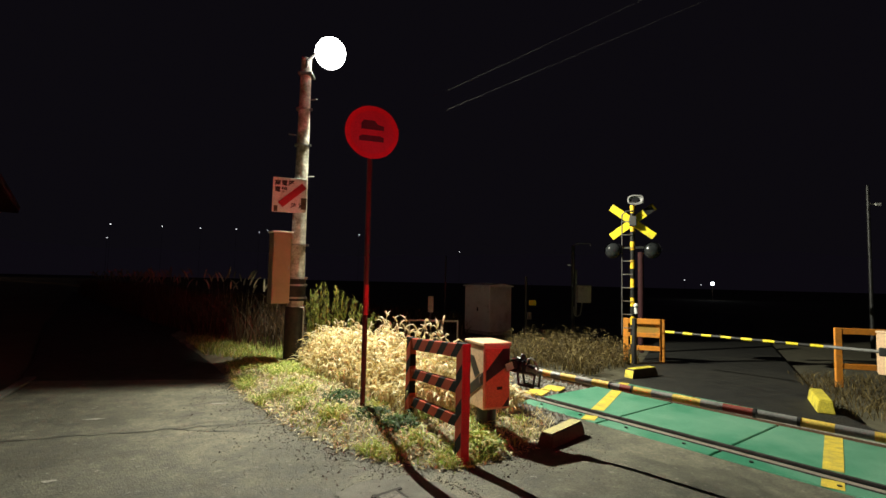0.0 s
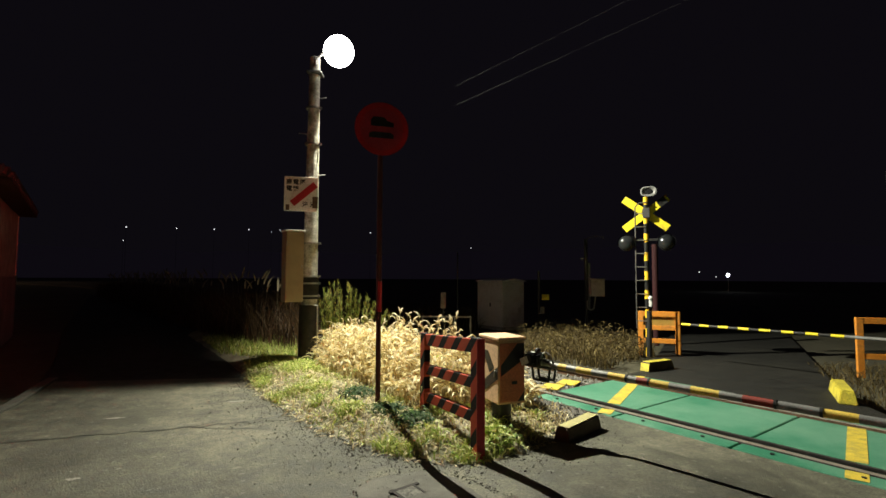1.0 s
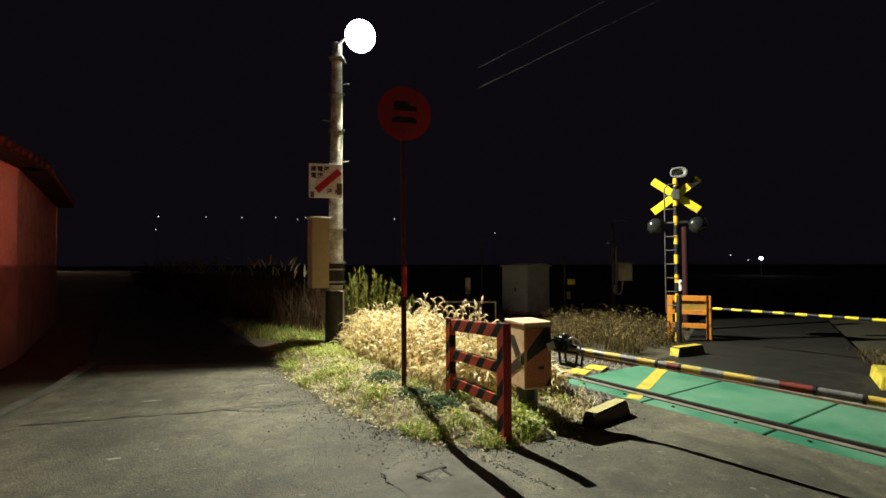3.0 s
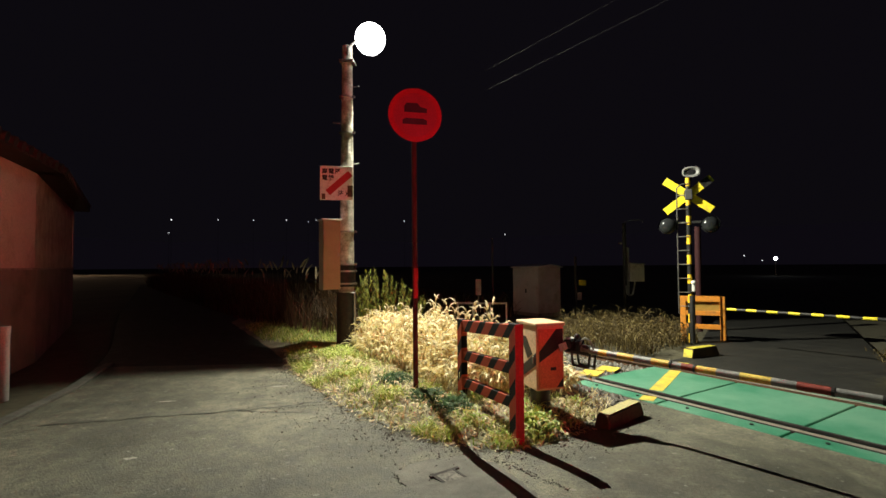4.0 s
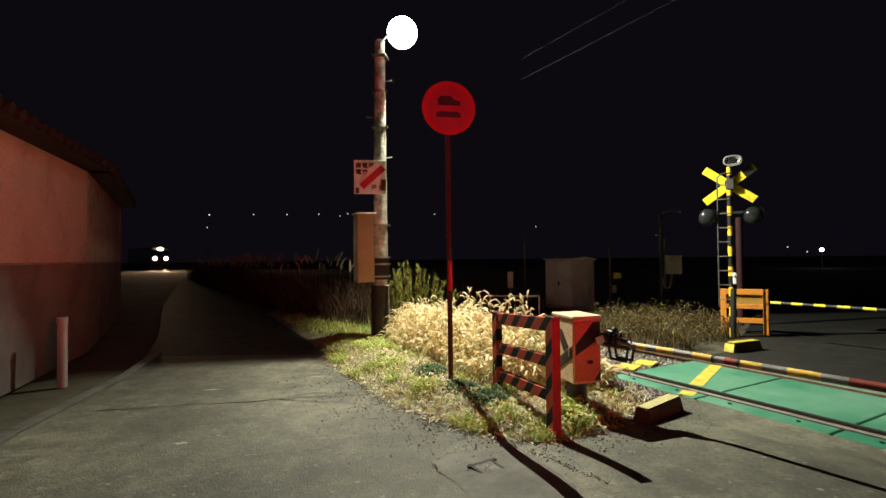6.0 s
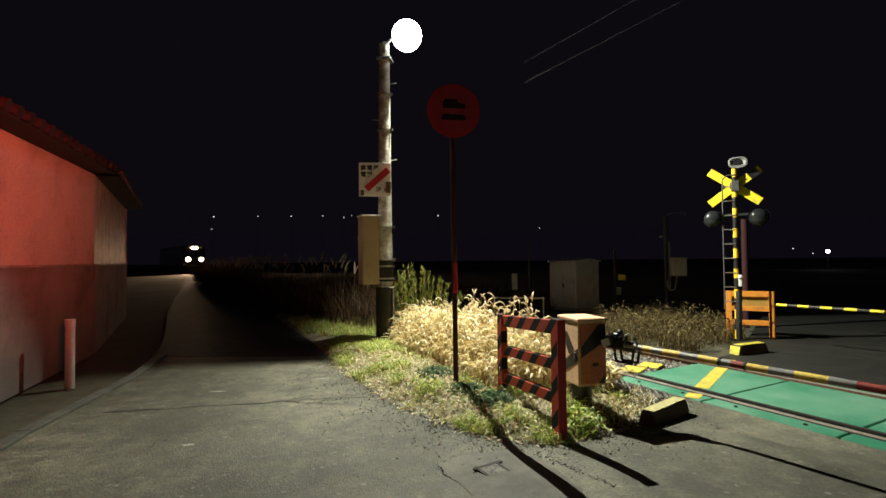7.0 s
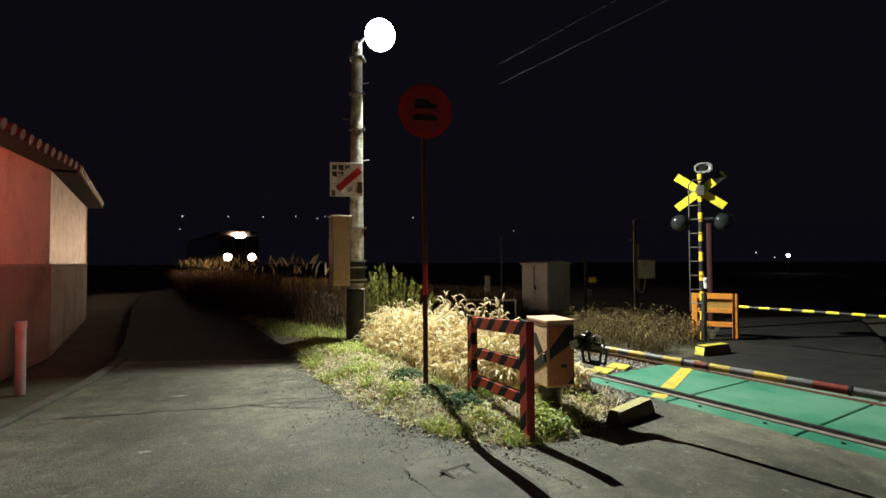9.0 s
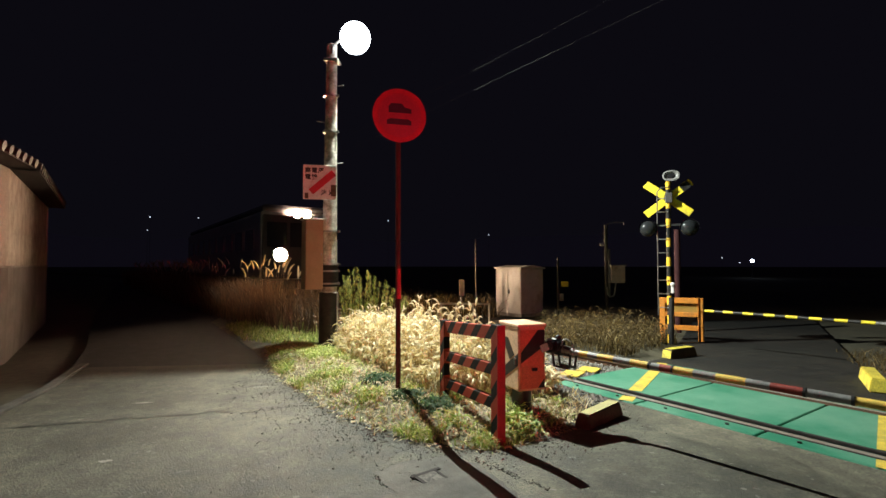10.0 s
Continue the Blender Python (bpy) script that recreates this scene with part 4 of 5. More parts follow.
def build_far_side():
    build_signal(pose(4.18, 9.36, 0, 0, 0, -24), "yellow cross crossing signal with dark lamps and ladder")
    post = thing("red_post", pose(5.05, 10.9, 0), "dark red round steel post behind the crossing signal", "post")
    part("shaft", tube((0, 0, 0), (0, 0, 2.35), 0.065, seg=16), DEEP_RED, post, "", True)
    orange_frame((4.24, 9.84), (4.9, 9.58), 0.87, "orange steel guard frame with three boards beside the signal", True)
    orange_frame((6.87, 7.53), (8.3, 7.1), 0.93, "orange steel guard frame beside the far barrier machine", False)
    curb_block((1.09, 4.24), (1.58, 4.76), 0.17, 0.14, "worn yellow-topped dark kerb block at the verge", OLD_SHADED_BLOCK)
    curb_block((5.02, 5.62), (5.52, 6.39), 0.2, 0.16, "yellow concrete kerb block along the far road", YELLOW_BLOCK)
    # shade on the near side is put into the body colour; lit faces stay yellow
    curb_block((3.42, 7.78), (4.0, 8.1), 0.2, 0.15, "kerb block with its shaded side coloured dark, yellow top and end before the signal mast", OLD_SHADED_BLOCK, True)
    # equipment cabinet
    c = thing("equipment_cabinet", along(10.81, 9.64, 0, 0), "grey steel trackside equipment cabinet with a shallow pitched roof", "equipment cabinet")
    part("body", box((0.9, 1.12, 1.36), (0.45, 0, 0.74), bevel=0.012), CABINET_GREY, c)
    part("plinth", box((0.94, 1.16, 0.1), (0.45, 0, 0.05)), CONCRETE, c, "concrete plinth")
    bm = prism([(-0.05, 1.425), (0.95, 1.425), (0.95, 1.46), (0.45, 1.53), (-0.05, 1.46)], 1.22)
    ob = part("roof", bm, CABINET_GREY, c)
    ob.location = (0, -0.61, 0)
    for y in (-0.28, 0.28):
        door = part("door", box((0.012, 0.53, 1.26), (-0.007, y, 0.74), bevel=0.004), CABINET_GREY, c)
        if y < 0:
            part("handle", box((0.03, 0.04, 0.12), (-0.025, y + 0.23, 0.74), bevel=0.005), BLACK, door, "black handle")
    # relay box on a pole
    r = thing("relay_box_pole", pose(4.37, 13.9, 0), "grey pole with cable pipe and pale relay box", "relay box")
    part("pole", tube((0, 0, 0), (0, 0, 2.7), 0.05, seg=14), DARK_STEEL, r, "", True)
    part("pipe", pipe([(0.1, 0.06, 0.65), (0.1, 0.06, 2.0)], 0.045, 12), GREY_PAINT, r, "pale pipe")
    part("bend", pipe([(0.02, -0.05, 0.9), (0.03, -0.05, 0.68), (0.1, -0.05, 0.62), (0.2, -0.05, 0.66), (0.26, -0.05, 1.02)], 0.025), GREY_PAINT, r)
    part("box", box((0.4, 0.25, 0.5), (0.3, -0.02, 1.27), bevel=0.012), CREAM, r, "pale cream box")
    part("box_lid", box((0.45, 0.29, 0.02), (0.3, -0.02, 1.53)), GREY_PAINT, r)
    part("lamp_arm", pipe([(0, 0, 2.6), (0.06, 0, 2.74), (0.2, 0, 2.78), (0.52, 0, 2.78), (0.52, 0, 2.7)], 0.014), STEEL, r, "thin arm at the pole's head")
    part("side_lamp", ball((-0.13, -0.04, 2.12), 0.045, (1.3, 1, 0.8), 12), WHITE, r, "small pale side lamp", True)
    part("side_arm", tube((-0.1, -0.03, 2.12), (0, 0, 2.1), 0.01, seg=8), STEEL, r)
    # marker posts
    mk = thing("marker_post", pose(2.98, 13.95, 0), "thin post with a small yellow plate", "marker post")
    part("post", tube((0, 0, 0), (0, 0, 1.75), 0.035, seg=12), DARK_STEEL, mk)
    part("plate", box((0.22, 0.012, 0.16), (0.19, -0.02, 0.98), bevel=0.003), YELLOW, mk, "yellow plate")
    part("junction", box((0.12, 0.1, 0.22), (0.1, 0, 0.6), bevel=0.01), STEEL, mk)
    sg = thing("signal_phone_box", pose(0.19, 15.0, -0.1), "small pale box on a thin post beside the track", "phone box")
    part("post", tube((0, 0, 0), (0, 0, 0.7), 0.03, seg=10), STEEL, sg)
    part("case", box((0.17, 0.14, 0.5), (0, -0.02, 0.93), bevel=0.01), CREAM, sg)
    tp = thing("thin_post", pose(0.64, 15.0, -0.1), "thin dark steel post beside the track", "post")
    part("shaft", tube((0, 0, 0), (0, 0, 2.45), 0.022, seg=10), DARK_STEEL, tp)
    part("foot", tube((0, 0, 0), (0, 0, 0.12), 0.06, seg=10), CONCRETE, tp)
    gr = thing("guard_rail", pose(-0.42, 12.5, -0.1, 0, 0, -3), "low beige pipe guard rail beyond the track", "guard rail")
    part("top_rail", tube((0, 0, 0.62), (1.3, 0, 0.62), 0.025, seg=10), CREAM, gr)
    for x in (0.02, 0.42, 0.86, 1.28):
        part("post", tube((x, 0, 0), (x, 0, 0.6), 0.022, seg=10), CREAM, gr)
    pl = thing("far_pole", pose(10.4, 10.6, 0), "thin grey steel pole beside the far road", "pole")
    part("shaft", tube((0, 0, 0), (0, 0, 4.05), 0.045, 0.035, seg=12), BLACK, pl, "", True)
    part("mark", box((0.12, 0.02, 0.06), (0.2, -0.05, 3.6)), WHITE, pl, "small white plate")
    part("bracket", box((0.2, 0.03, 0.03), (0.1, -0.02, 3.6)), STEEL, pl)


# ---- overhead line ----
def build_wires():
    for name, z, r, label in (("contact_wire", 5.0, 0.0009, "thin copper contact wire over the track"), ("messenger_wire", 5.48, 0.0007, "thin steel messenger wire over the track")):
        bm = bmesh.new()
        s = -30
        while s < 120:
            z0, z1 = [z - 0.12 * math.sin(math.pi * ((k + 30) % 50) / 50) * (name[0] == "m") for k in (s, s + 4.99)]
            tube(track(s, MIDDLE, z0), track(s + 5, MIDDLE, z1), r, seg=6, bm=bm, caps=False)
            s += 5
        solo(name, bm, WIRE, label, "overhead wire", "structure")


# ---- house ----
def build_house():
    pts = [(-4.0, 0.6), (-7.34, 7.43), (-11.2, 12.8), (-17.5, 8.6), (-13, -3.5)]
    h = thing("house", pose(0, 0, 0), "low plastered outbuilding with dark concrete dado and tiled eaves", "house")
    for k in range(5):
        a, b = Vector((*pts[k], 0)), Vector((*pts[(k + 1) % 5], 0))
        d = (b - a)
        m = Matrix.Translation(a) @ pose(0, 0, 0, 0, 0, math.degrees(math.atan2(d.y, d.x)))
        l = d.length
        ob = part("wall", box((l - 0.004, 0.14, 1.62), (l / 2, 0.09, 1.5 + 0.81)), TIN if k == 1 else PLASTER, h, "stained pale cladding" if k == 1 else "pale plaster wall")
        ob.matrix_local = m
        ob = part("dado", box((l - 0.004, 0.2, 1.55), (l / 2, 0.1, 0.725), bevel=0.004), DARK_CONCRETE, h, "dark concrete dado")
        ob.matrix_local = m
        if k < 2:
            ob = part("ledge", box((l - 0.01, 0.03, 0.03), (l / 2, -0.012, 1.515)), CONCRETE, h, "thin ledge")
            ob.matrix_local = m
            ob = part("eave_board", box((l + 0.3, 0.5, 0.03), (l / 2, -0.1, 3.14)), UNLIT_EAVE, h, "eave boarding, blackened as unlit")
            ob.matrix_local = m
            tile_mesh = None
            n = int(l / 0.27)
            for i in range(n):
                if tile_mesh is None:
                    tile_mesh = mesh_of("eave_tile", tube((0, -0.38, 3.2), (0, 0.5, 3.42), 0.075, 0.07, 10), ROOF, True)
                t = new("eave_tile", tile_mesh)
                t.parent = h
                t.matrix_local = m @ Matrix.Translation((0.14 + i * 0.27, 0, 0))
    bm = bmesh.new()
    ring = [bm.verts.new((x, y, 3.22)) for x, y in pts]
    top = [bm.verts.new((x * 0.6 - 4.2, y * 0.35 + 3.2, 4.9)) for x, y in pts]
    for i in range(5):
        bm.faces.new((ring[i], ring[(i + 1) % 5], top[(i + 1) % 5], top[i]))
    bm.faces.new(top)
    bm.faces.new(ring[::-1])
    part("roof", bm, ROOF, h, "dark tiled roof")
    p = thing("standpipe", pose(-5.78, 5.32, -0.08), "short pale plastic pipe standing at the wall foot", "pipe")
    part("stem", tube((0, 0, 0), (0, 0, 0.82), 0.055, seg=16), GREY_PAINT, p, "pale pipe", True)
    part("cap", tube((0, 0, 0.82), (0, 0, 0.9), 0.063, seg=16), GREY_PAINT, p, "pale cap", True)
    k = [(-4.0, 1.9), (-4.32, 3.2), (-4.47, 3.57), (-4.71, 4.39), (-5.06, 5.6), (-5.72, 7.1)]
    for a, b in zip(k, k[1:]):
        a, b = Vector((*a, 0)), Vector((*b, 0))
        d = b - a
        kerb = solo("gutter_kerb", box((d.length + 0.01, 0.13, 0.07), (d.length / 2, 0.065, 0.0), bevel=0.014), PATCH, "worn grey concrete gutter kerb along the road edge", "kerb", "structure")
        kerb.matrix_world = Matrix.Translation(a) @ pose(0, 0, 0, 0, 0, math.degrees(math.atan2(d.y, d.x)))


# ---- plants ----
def blades(name, places, material, label, category, height, width, lean, segments=3, seed=1, shape=None):
    """Tapered, bending blades at the given places: (x, y, z)."""
    rng = np.random.default_rng(seed)
    verts, faces = [], []
    for x, y, z in places:
        h = height * rng.uniform(0.5, 1.15) * (shape(x, y) if shape else 1)
        a, out = rng.uniform(0, 6.283), lean * h * rng.uniform(0.1, 1.0)
        w = width * rng.uniform(0.6, 1.3) / 2
        cx, cy = math.cos(a), math.sin(a)
        turn = rng.uniform(0, 6.283)
        px, py = math.cos(turn) * w, math.sin(turn) * w
        o = len(verts)
        for k in range(segments):
            f = k / segments
            bx, by, bz = x + cx * out * f ** 1.8, y + cy * out * f ** 1.8, z + h * (f - 0.25 * lean * f * f)
            s = 1 - 0.55 * f
            verts += [(bx - px * s, by - py * s, bz), (bx + px * s, by + py * s, bz)]
        verts.append((x + cx * out, y + cy * out, z + h * (1 - 0.25 * lean)))
        for k in range(segments - 1):
            q = o + 2 * k
            faces.append((q, q + 1, q + 3, q + 2))
        q = o + 2 * (segments - 1)
        faces.append((q, q + 1, q + 2))
    return raw(name, verts, faces, material, label, category, "stuff")


def scatter(poly, count, seed, margin=0.0, dense=None):
    rng = np.random.default_rng(seed)
    xs, ys = [p[0] for p in poly], [p[1] for p in poly]
    out = []
    while len(out) < count:
        x, y = rng.uniform(min(xs), max(xs)), rng.uniform(min(ys), max(ys))
        if inside(poly, x, y) > margin and (dense is None or rng.random() < dense(x, y)):
            out.append((x, y, max(-0.05, verge_height(x, y)) if inside(VERGE, x, y) > 0 else -0.06))
    return out


def seed_heads(name, places, label, category, size, seed, material, base_height, thick=0.014, shape=None, droop=1.0):
    """Drooping bristly seed heads, each on its own bent stalk."""
    rng = np.random.default_rng(seed)
    verts, faces = [], []

    def sweep(points, radii, sides=5):
        o = len(verts)
        for (x, y, z), r in zip(points, radii):
            for k in range(sides):
                t = 6.283 * k / sides
                verts.append((x + r * math.cos(t), y + r * math.sin(t) * 0.8, z + r * math.sin(t) * 0.6))
        for i in range(len(points) - 1):
            for k in range(sides):
                faces.append((o + i * sides + k, o + i * sides + (k + 1) % sides, o + (i + 1) * sides + (k + 1) % sides, o + (i + 1) * sides + k))

    for x, y, z in places:
        h = base_height * rng.uniform(0.82, 1.15) * (shape(x, y) if shape else 1)
        a = rng.uniform(0, 6.283)
        cx, cy = math.cos(a), math.sin(a)
        sx = x + cx * 0.1
        sy = y + cy * 0.1
        sweep([(x, y, z), (x + cx * 0.03, y + cy * 0.03, z + h * 0.6), (sx, sy, z + h)], [0.0025, 0.002, 0.0015], 3)
        n = 7
        L = size * rng.uniform(0.7, 1.3)
        arc = rng.uniform(0.9, 2.4) * droop
        pts, rad = [], []
        px, pz = 0.0, 0.0
        for k in range(n):
            f = k / (n - 1)
            t = 1.25 - arc * f
            pts.append((sx + cx * px, sy + cy * px, z + h + pz))
            rad.append(thick * (0.35 + 0.65 * math.sin(math.pi * min(1, f * 0.8 + 0.18))))
            px += L / n * math.cos(t)
            pz += L / n * math.sin(t)
        sweep(pts, rad)
    return raw(name, verts, faces, material, label, category, "stuff", True)


def curls(name, places, material, label, category, length, width, rise, seed):
    """Short leaves that leave their stalk at a height, arch out and droop: places are (x, y, z)."""
    rng = np.random.default_rng(seed)
    verts, faces = [], []
    for x, y, z in places:
        L = length * rng.uniform(0.5, 1.4)
        a = rng.uniform(0, 6.283)
        cx, cy = math.cos(a), math.sin(a)
        t, w = rise * rng.uniform(0.2, 1.3), width * rng.uniform(0.6, 1.4) / 2
        bend = rng.uniform(0.5, 1.1)
        twist = rng.uniform(-0.8, 0.8)
        o = len(verts)
        px, pz = 0.0, 0.0
        for k in range(5):
            s = w * (0.5, 1.0, 0.95, 0.6, 0.08)[k]
            tx, ty, tz = -cy * s, cx * s, s * math.sin(twist + k * 0.5)
            bx, by, bz = x + cx * px, y + cy * px, max(z + pz, 0.012)
            verts += [(bx - tx, by - ty, max(0.006, bz - tz)), (bx + tx, by + ty, max(0.006, bz + tz))]
            px += L / 4 * math.cos(t)
            pz += L / 4 * math.sin(t)
            t -= bend
        for k in range(4):
            q = o + 2 * k
            faces.append((q, q + 1, q + 3, q + 2))
    return raw(name, verts, faces, material, label, category, "stuff")


def build_plants():
    rng = np.random.default_rng(77)
    tall = [(-2.1, 7.95), (-1.62, 7.15), (-0.95, 6.3), (-0.5, 5.45), (-0.2, 5.1), (0.15, 4.95), (0.45, 5.2), (0.95, 5.15), (1.1, 5.5), (0.45, 6.5), (-0.7, 8.0), (-1.5, 9.0), (-2.0, 8.9)]

    def stand(x, y):
        """How tall the stand grows at a place: lower and ragged towards its edge."""
        f = min(1.0, max(0.0, inside(tall, x, y)) / (0.42 if y < 6.2 else 0.2))
        return min(1.08, 0.34 + 0.66 * f ** 0.8) * (0.92 + 0.3 * noise.noise((x * 2.6, y * 2.6, 1)) + 0.25 * noise.noise((x * 6, y * 6, 5)))

    spots = scatter(tall, 4300, 5, -0.02)
    blades("dry_grass_stems", spots, DRY, "dense stand of pale dry grass stems on the verge", "grass", 0.66, 0.0115, 0.7, 4, 6, stand)
    lift = [(x, y, z + 0.6 * stand(x, y) * rng.random() ** 0.7) for x, y, z in scatter(tall, 6300, 61, -0.05)]
    curls("dry_grass_leaves", lift, DRY, "curled pale dry grass leaves on the verge", "grass", 0.24, 0.0185, 1.3, 62)
    seed_heads("foxtail_grass", scatter(tall, 240, 7, 0.08), "arching pale foxtail seed heads above dry grass", "grass", 0.115, 8, PLUME, 0.7, 0.0115, stand)
    seed_heads("foxtail_grass", scatter([(-0.75, 6.1), (0.3, 5.5), (0.25, 6.2), (-0.6, 7.0)], 34, 9), "tall arching foxtail seed heads", "grass", 0.14, 10, PLUME, 0.82, 0.0135)
    low = [p for p in VERGE[:9]] + [(1.2, 4.6), (1.0, 5.0), (0.5, 5.1), (0.1, 5.0), (-0.15, 5.1), (-0.5, 5.4), (-1.0, 6.3), (-1.7, 7.2), (-2.2, 8.1), (-2.9, 8.6), (-3.4, 8.2)]

    def clump(x, y):
        v = noise.noise((x * 2.1, y * 2.1, 3)) + 0.5 * noise.noise((x * 5, y * 5, 7)) + 0.35 * max(0, y - 6.3)
        return 1.0 if v > 0.28 else (0.14 if v > 0 else 0.03)

    blades("low_grass", scatter(low, 6800, 11, 0.02, clump), LAWN, "tufts of low green grass on the verge", "grass", 0.15, 0.0105, 1.3, 4, 12)
    straw = [(x, y, z + 0.05 * rng.random()) for x, y, z in scatter(low, 4600, 13, -0.03)]
    curls("cut_straw", straw, STRAW, "pale cut straw lying on the verge", "straw", 0.13, 0.011, 0.5, 14)
    green = [(x, y, z + 0.08 * rng.random()) for x, y, z in scatter(low, 1300, 63, 0.02, clump)]
    curls("green_leaves", green, LAWN, "low green weed leaves on the verge", "weeds", 0.11, 0.012, 1.0, 64)
    back = [(-2.6, 8.55), (-2.3, 9.4), (-4.3, 12.5), (-5.6, 11.4), (-4.3, 9.4), (-3.3, 8.5)]
    blades("back_grass", scatter(back, 4500, 15), LAWN, "green grass beside the road behind the pole", "grass", 0.17, 0.012, 1.1, 3, 16)
    # low dark herb cushions
    for k, (x, y, r) in enumerate(((-0.62, 4.98, 0.15), (-0.32, 4.62, 0.19), (-1.05, 5.75, 0.19), (0.48, 4.1, 0.17))):
        pl = [(x + rng.normal(0, r * 0.5), y + rng.normal(0, r * 0.5), 0.06 + 0.08 * rng.random()) for _ in range(520)]
        curls("herb_tuft", pl, HERB if k != 3 else LAWN, "low dark green cushion of leafy herb" if k != 3 else "low bright green leafy tuft", "herb tuft", 0.12, 0.012, 1.2, 40 + k)
    # crumbs of stone along the broken asphalt edge
    verts, faces = [], []
    base = np.array([(1, 0, 0), (-1, 0, 0), (0, 1, 0), (0, -1, 0), (0, 0, 1), (0, 0, -1)], float)
    tri = [(0, 2, 4), (2, 1, 4), (1, 3, 4), (3, 0, 4), (2, 0, 5), (1, 2, 5), (3, 1, 5), (0, 3, 5)]
    seams = [[(-0.69, 3.25), (-0.58, 3.02)], [(-0.6, 3.42), (-0.17, 3.6)], [(0.02, 3.5), (0.2, 3.3), (0.32, 3.05), (0.5, 2.8)], [(-2.3, 4.7), (-1.9, 4.95), (-1.6, 5.0)]]

    def stone(x, y, size):
        o = len(verts)
        v = base * rng.uniform(0.4, 1.0, 3) * size * (1 + (rng.random() < 0.12))
        verts.extend((x + a, y + b, max(road_z(x, y), verge_height(x, y)) + 0.002 + c) for a, b, c in v)
        faces.extend(tuple(o + i for i in f) for f in tri)

    while len(verts) < 6 * 5200:
        x, y = rng.uniform(-3.0, 1.9), rng.uniform(2.6, 7.0)
        d = inside(VERGE, x, y)
        if -0.95 < d < 0.05 and rng.random() < math.exp(d * 4.2) * (0.6 + 0.6 * noise.noise((x * 3, y * 3, 2))):
            stone(x, y, 0.0065)
    for seam in seams:
        for (x0, y0), (x1, y1) in zip(seam, seam[1:]):
            for _ in range(45):
                k = rng.random()
                stone(x0 + (x1 - x0) * k + rng.normal(0, 0.018), y0 + (y1 - y0) * k + rng.normal(0, 0.018), 0.006)
    for _ in range(900):
        x, y = rng.uniform(-3.2, 0.2), rng.uniform(2.2, 5.0)
        if noise.noise((x * 1.1, y * 1.1, 8)) > 0.05:
            stone(x, y, 0.0045)
    raw("road_grit", verts, faces, GRIT, "loose grit along the crumbling asphalt edge", "grit", "stuff")
    # weeds on the ballast edge and far side
    edge = [(0.85, 4.55), (1.05, 4.5), (1.4, 5.0), (1.35, 5.45), (1.0, 5.2)]
    blades("trackside_grass", scatter(edge, 260, 17), DRY, "sparse dry grass at the ballast edge", "grass", 0.16, 0.008, 1.4, 3, 18)
    P = lambda s, n: tuple(track(s, n)[:2])
    far = [P(5.0, 7.15), P(6.3, 7.05), P(7.6, 7.5), P(8.6, 9.0), P(8.2, 10.4), P(6.5, 10.2), P(5.3, 9.3)]
    
    def wisps(x, y):
        return max(0.25, 0.75 + 0.8 * noise.noise((x * 1.3, y * 1.3, 4)) + 0.4 * noise.noise((x * 4, y * 4, 6)))

    blades("brown_grass", scatter(far, 3600, 19, 0, lambda x, y: min(1, wisps(x, y) ** 2)), BROWN, "wispy brown dry grass beyond the track", "grass", 0.5, 0.014, 1.0, 4, 20, wisps)
    seed_heads("foxtail_grass", scatter(far, 60, 21), "pale seed heads in the brown grass beyond the track", "grass", 0.1, 22, BROWN, 0.5, 0.01)
    lift = [(x, y, z + (0.42 + 0.2 * noise.noise((x * 1.5, y * 1.5, 9))) * rng.random()) for x, y, z in scatter(far, 2400, 65)]
    curls("brown_leaves", lift, BROWN, "curled brown weed leaves beyond the track", "weeds", 0.16, 0.013, 1.1, 66)
    right = [(6.05, 7.2), (5.3, 5.75), (6.0, 5.2), (8.6, 6.0), (8.6, 8.4), (6.7, 8.5)]
    blades("brown_grass", scatter(right, 1800, 23), BROWN, "brown dry grass round the far barrier machine", "grass", 0.24, 0.012, 1.2, 3, 24)
    farther = [P(11, 7.6), P(34, 7.6), P(34, 11), P(11, 11)]
    blades("brown_grass", scatter(farther, 5000, 25), BROWN, "brown dry weeds along the far side of the track", "grass", 0.8, 0.03, 0.9, 3, 26)
    # thicket with plumes between road and track
    strip = [P(9.8, 2.9), P(12, 2.4), P(22, 1.8), P(42, 1.0), P(42, 3.2), P(20, 3.6), P(9, 3.7)]
    blades("thicket", scatter(strip, 9500, 27), THICKET, "dark tangled thicket of dry weeds along the track", "thicket", 1.32, 0.018, 0.8, 4, 28)
    seed_heads("pampas_grass", scatter([P(10, 2.8), P(40, 1.2), P(40, 3.2), P(10, 3.6)], 150, 29), "pale feathery pampas plumes above the thicket", "grass", 0.34, 31, PLUME, 1.3, 0.026, None, 0.45)
    # green bush behind the pole
    rng = np.random.default_rng(33)
    bush = thing("weed_bush", pose(-1.98, 9.55, -0.05), "upright feathery green weed bush behind the pole", "bush")
    stems = bmesh.new()
    leaf_v, leaf_f = [], []
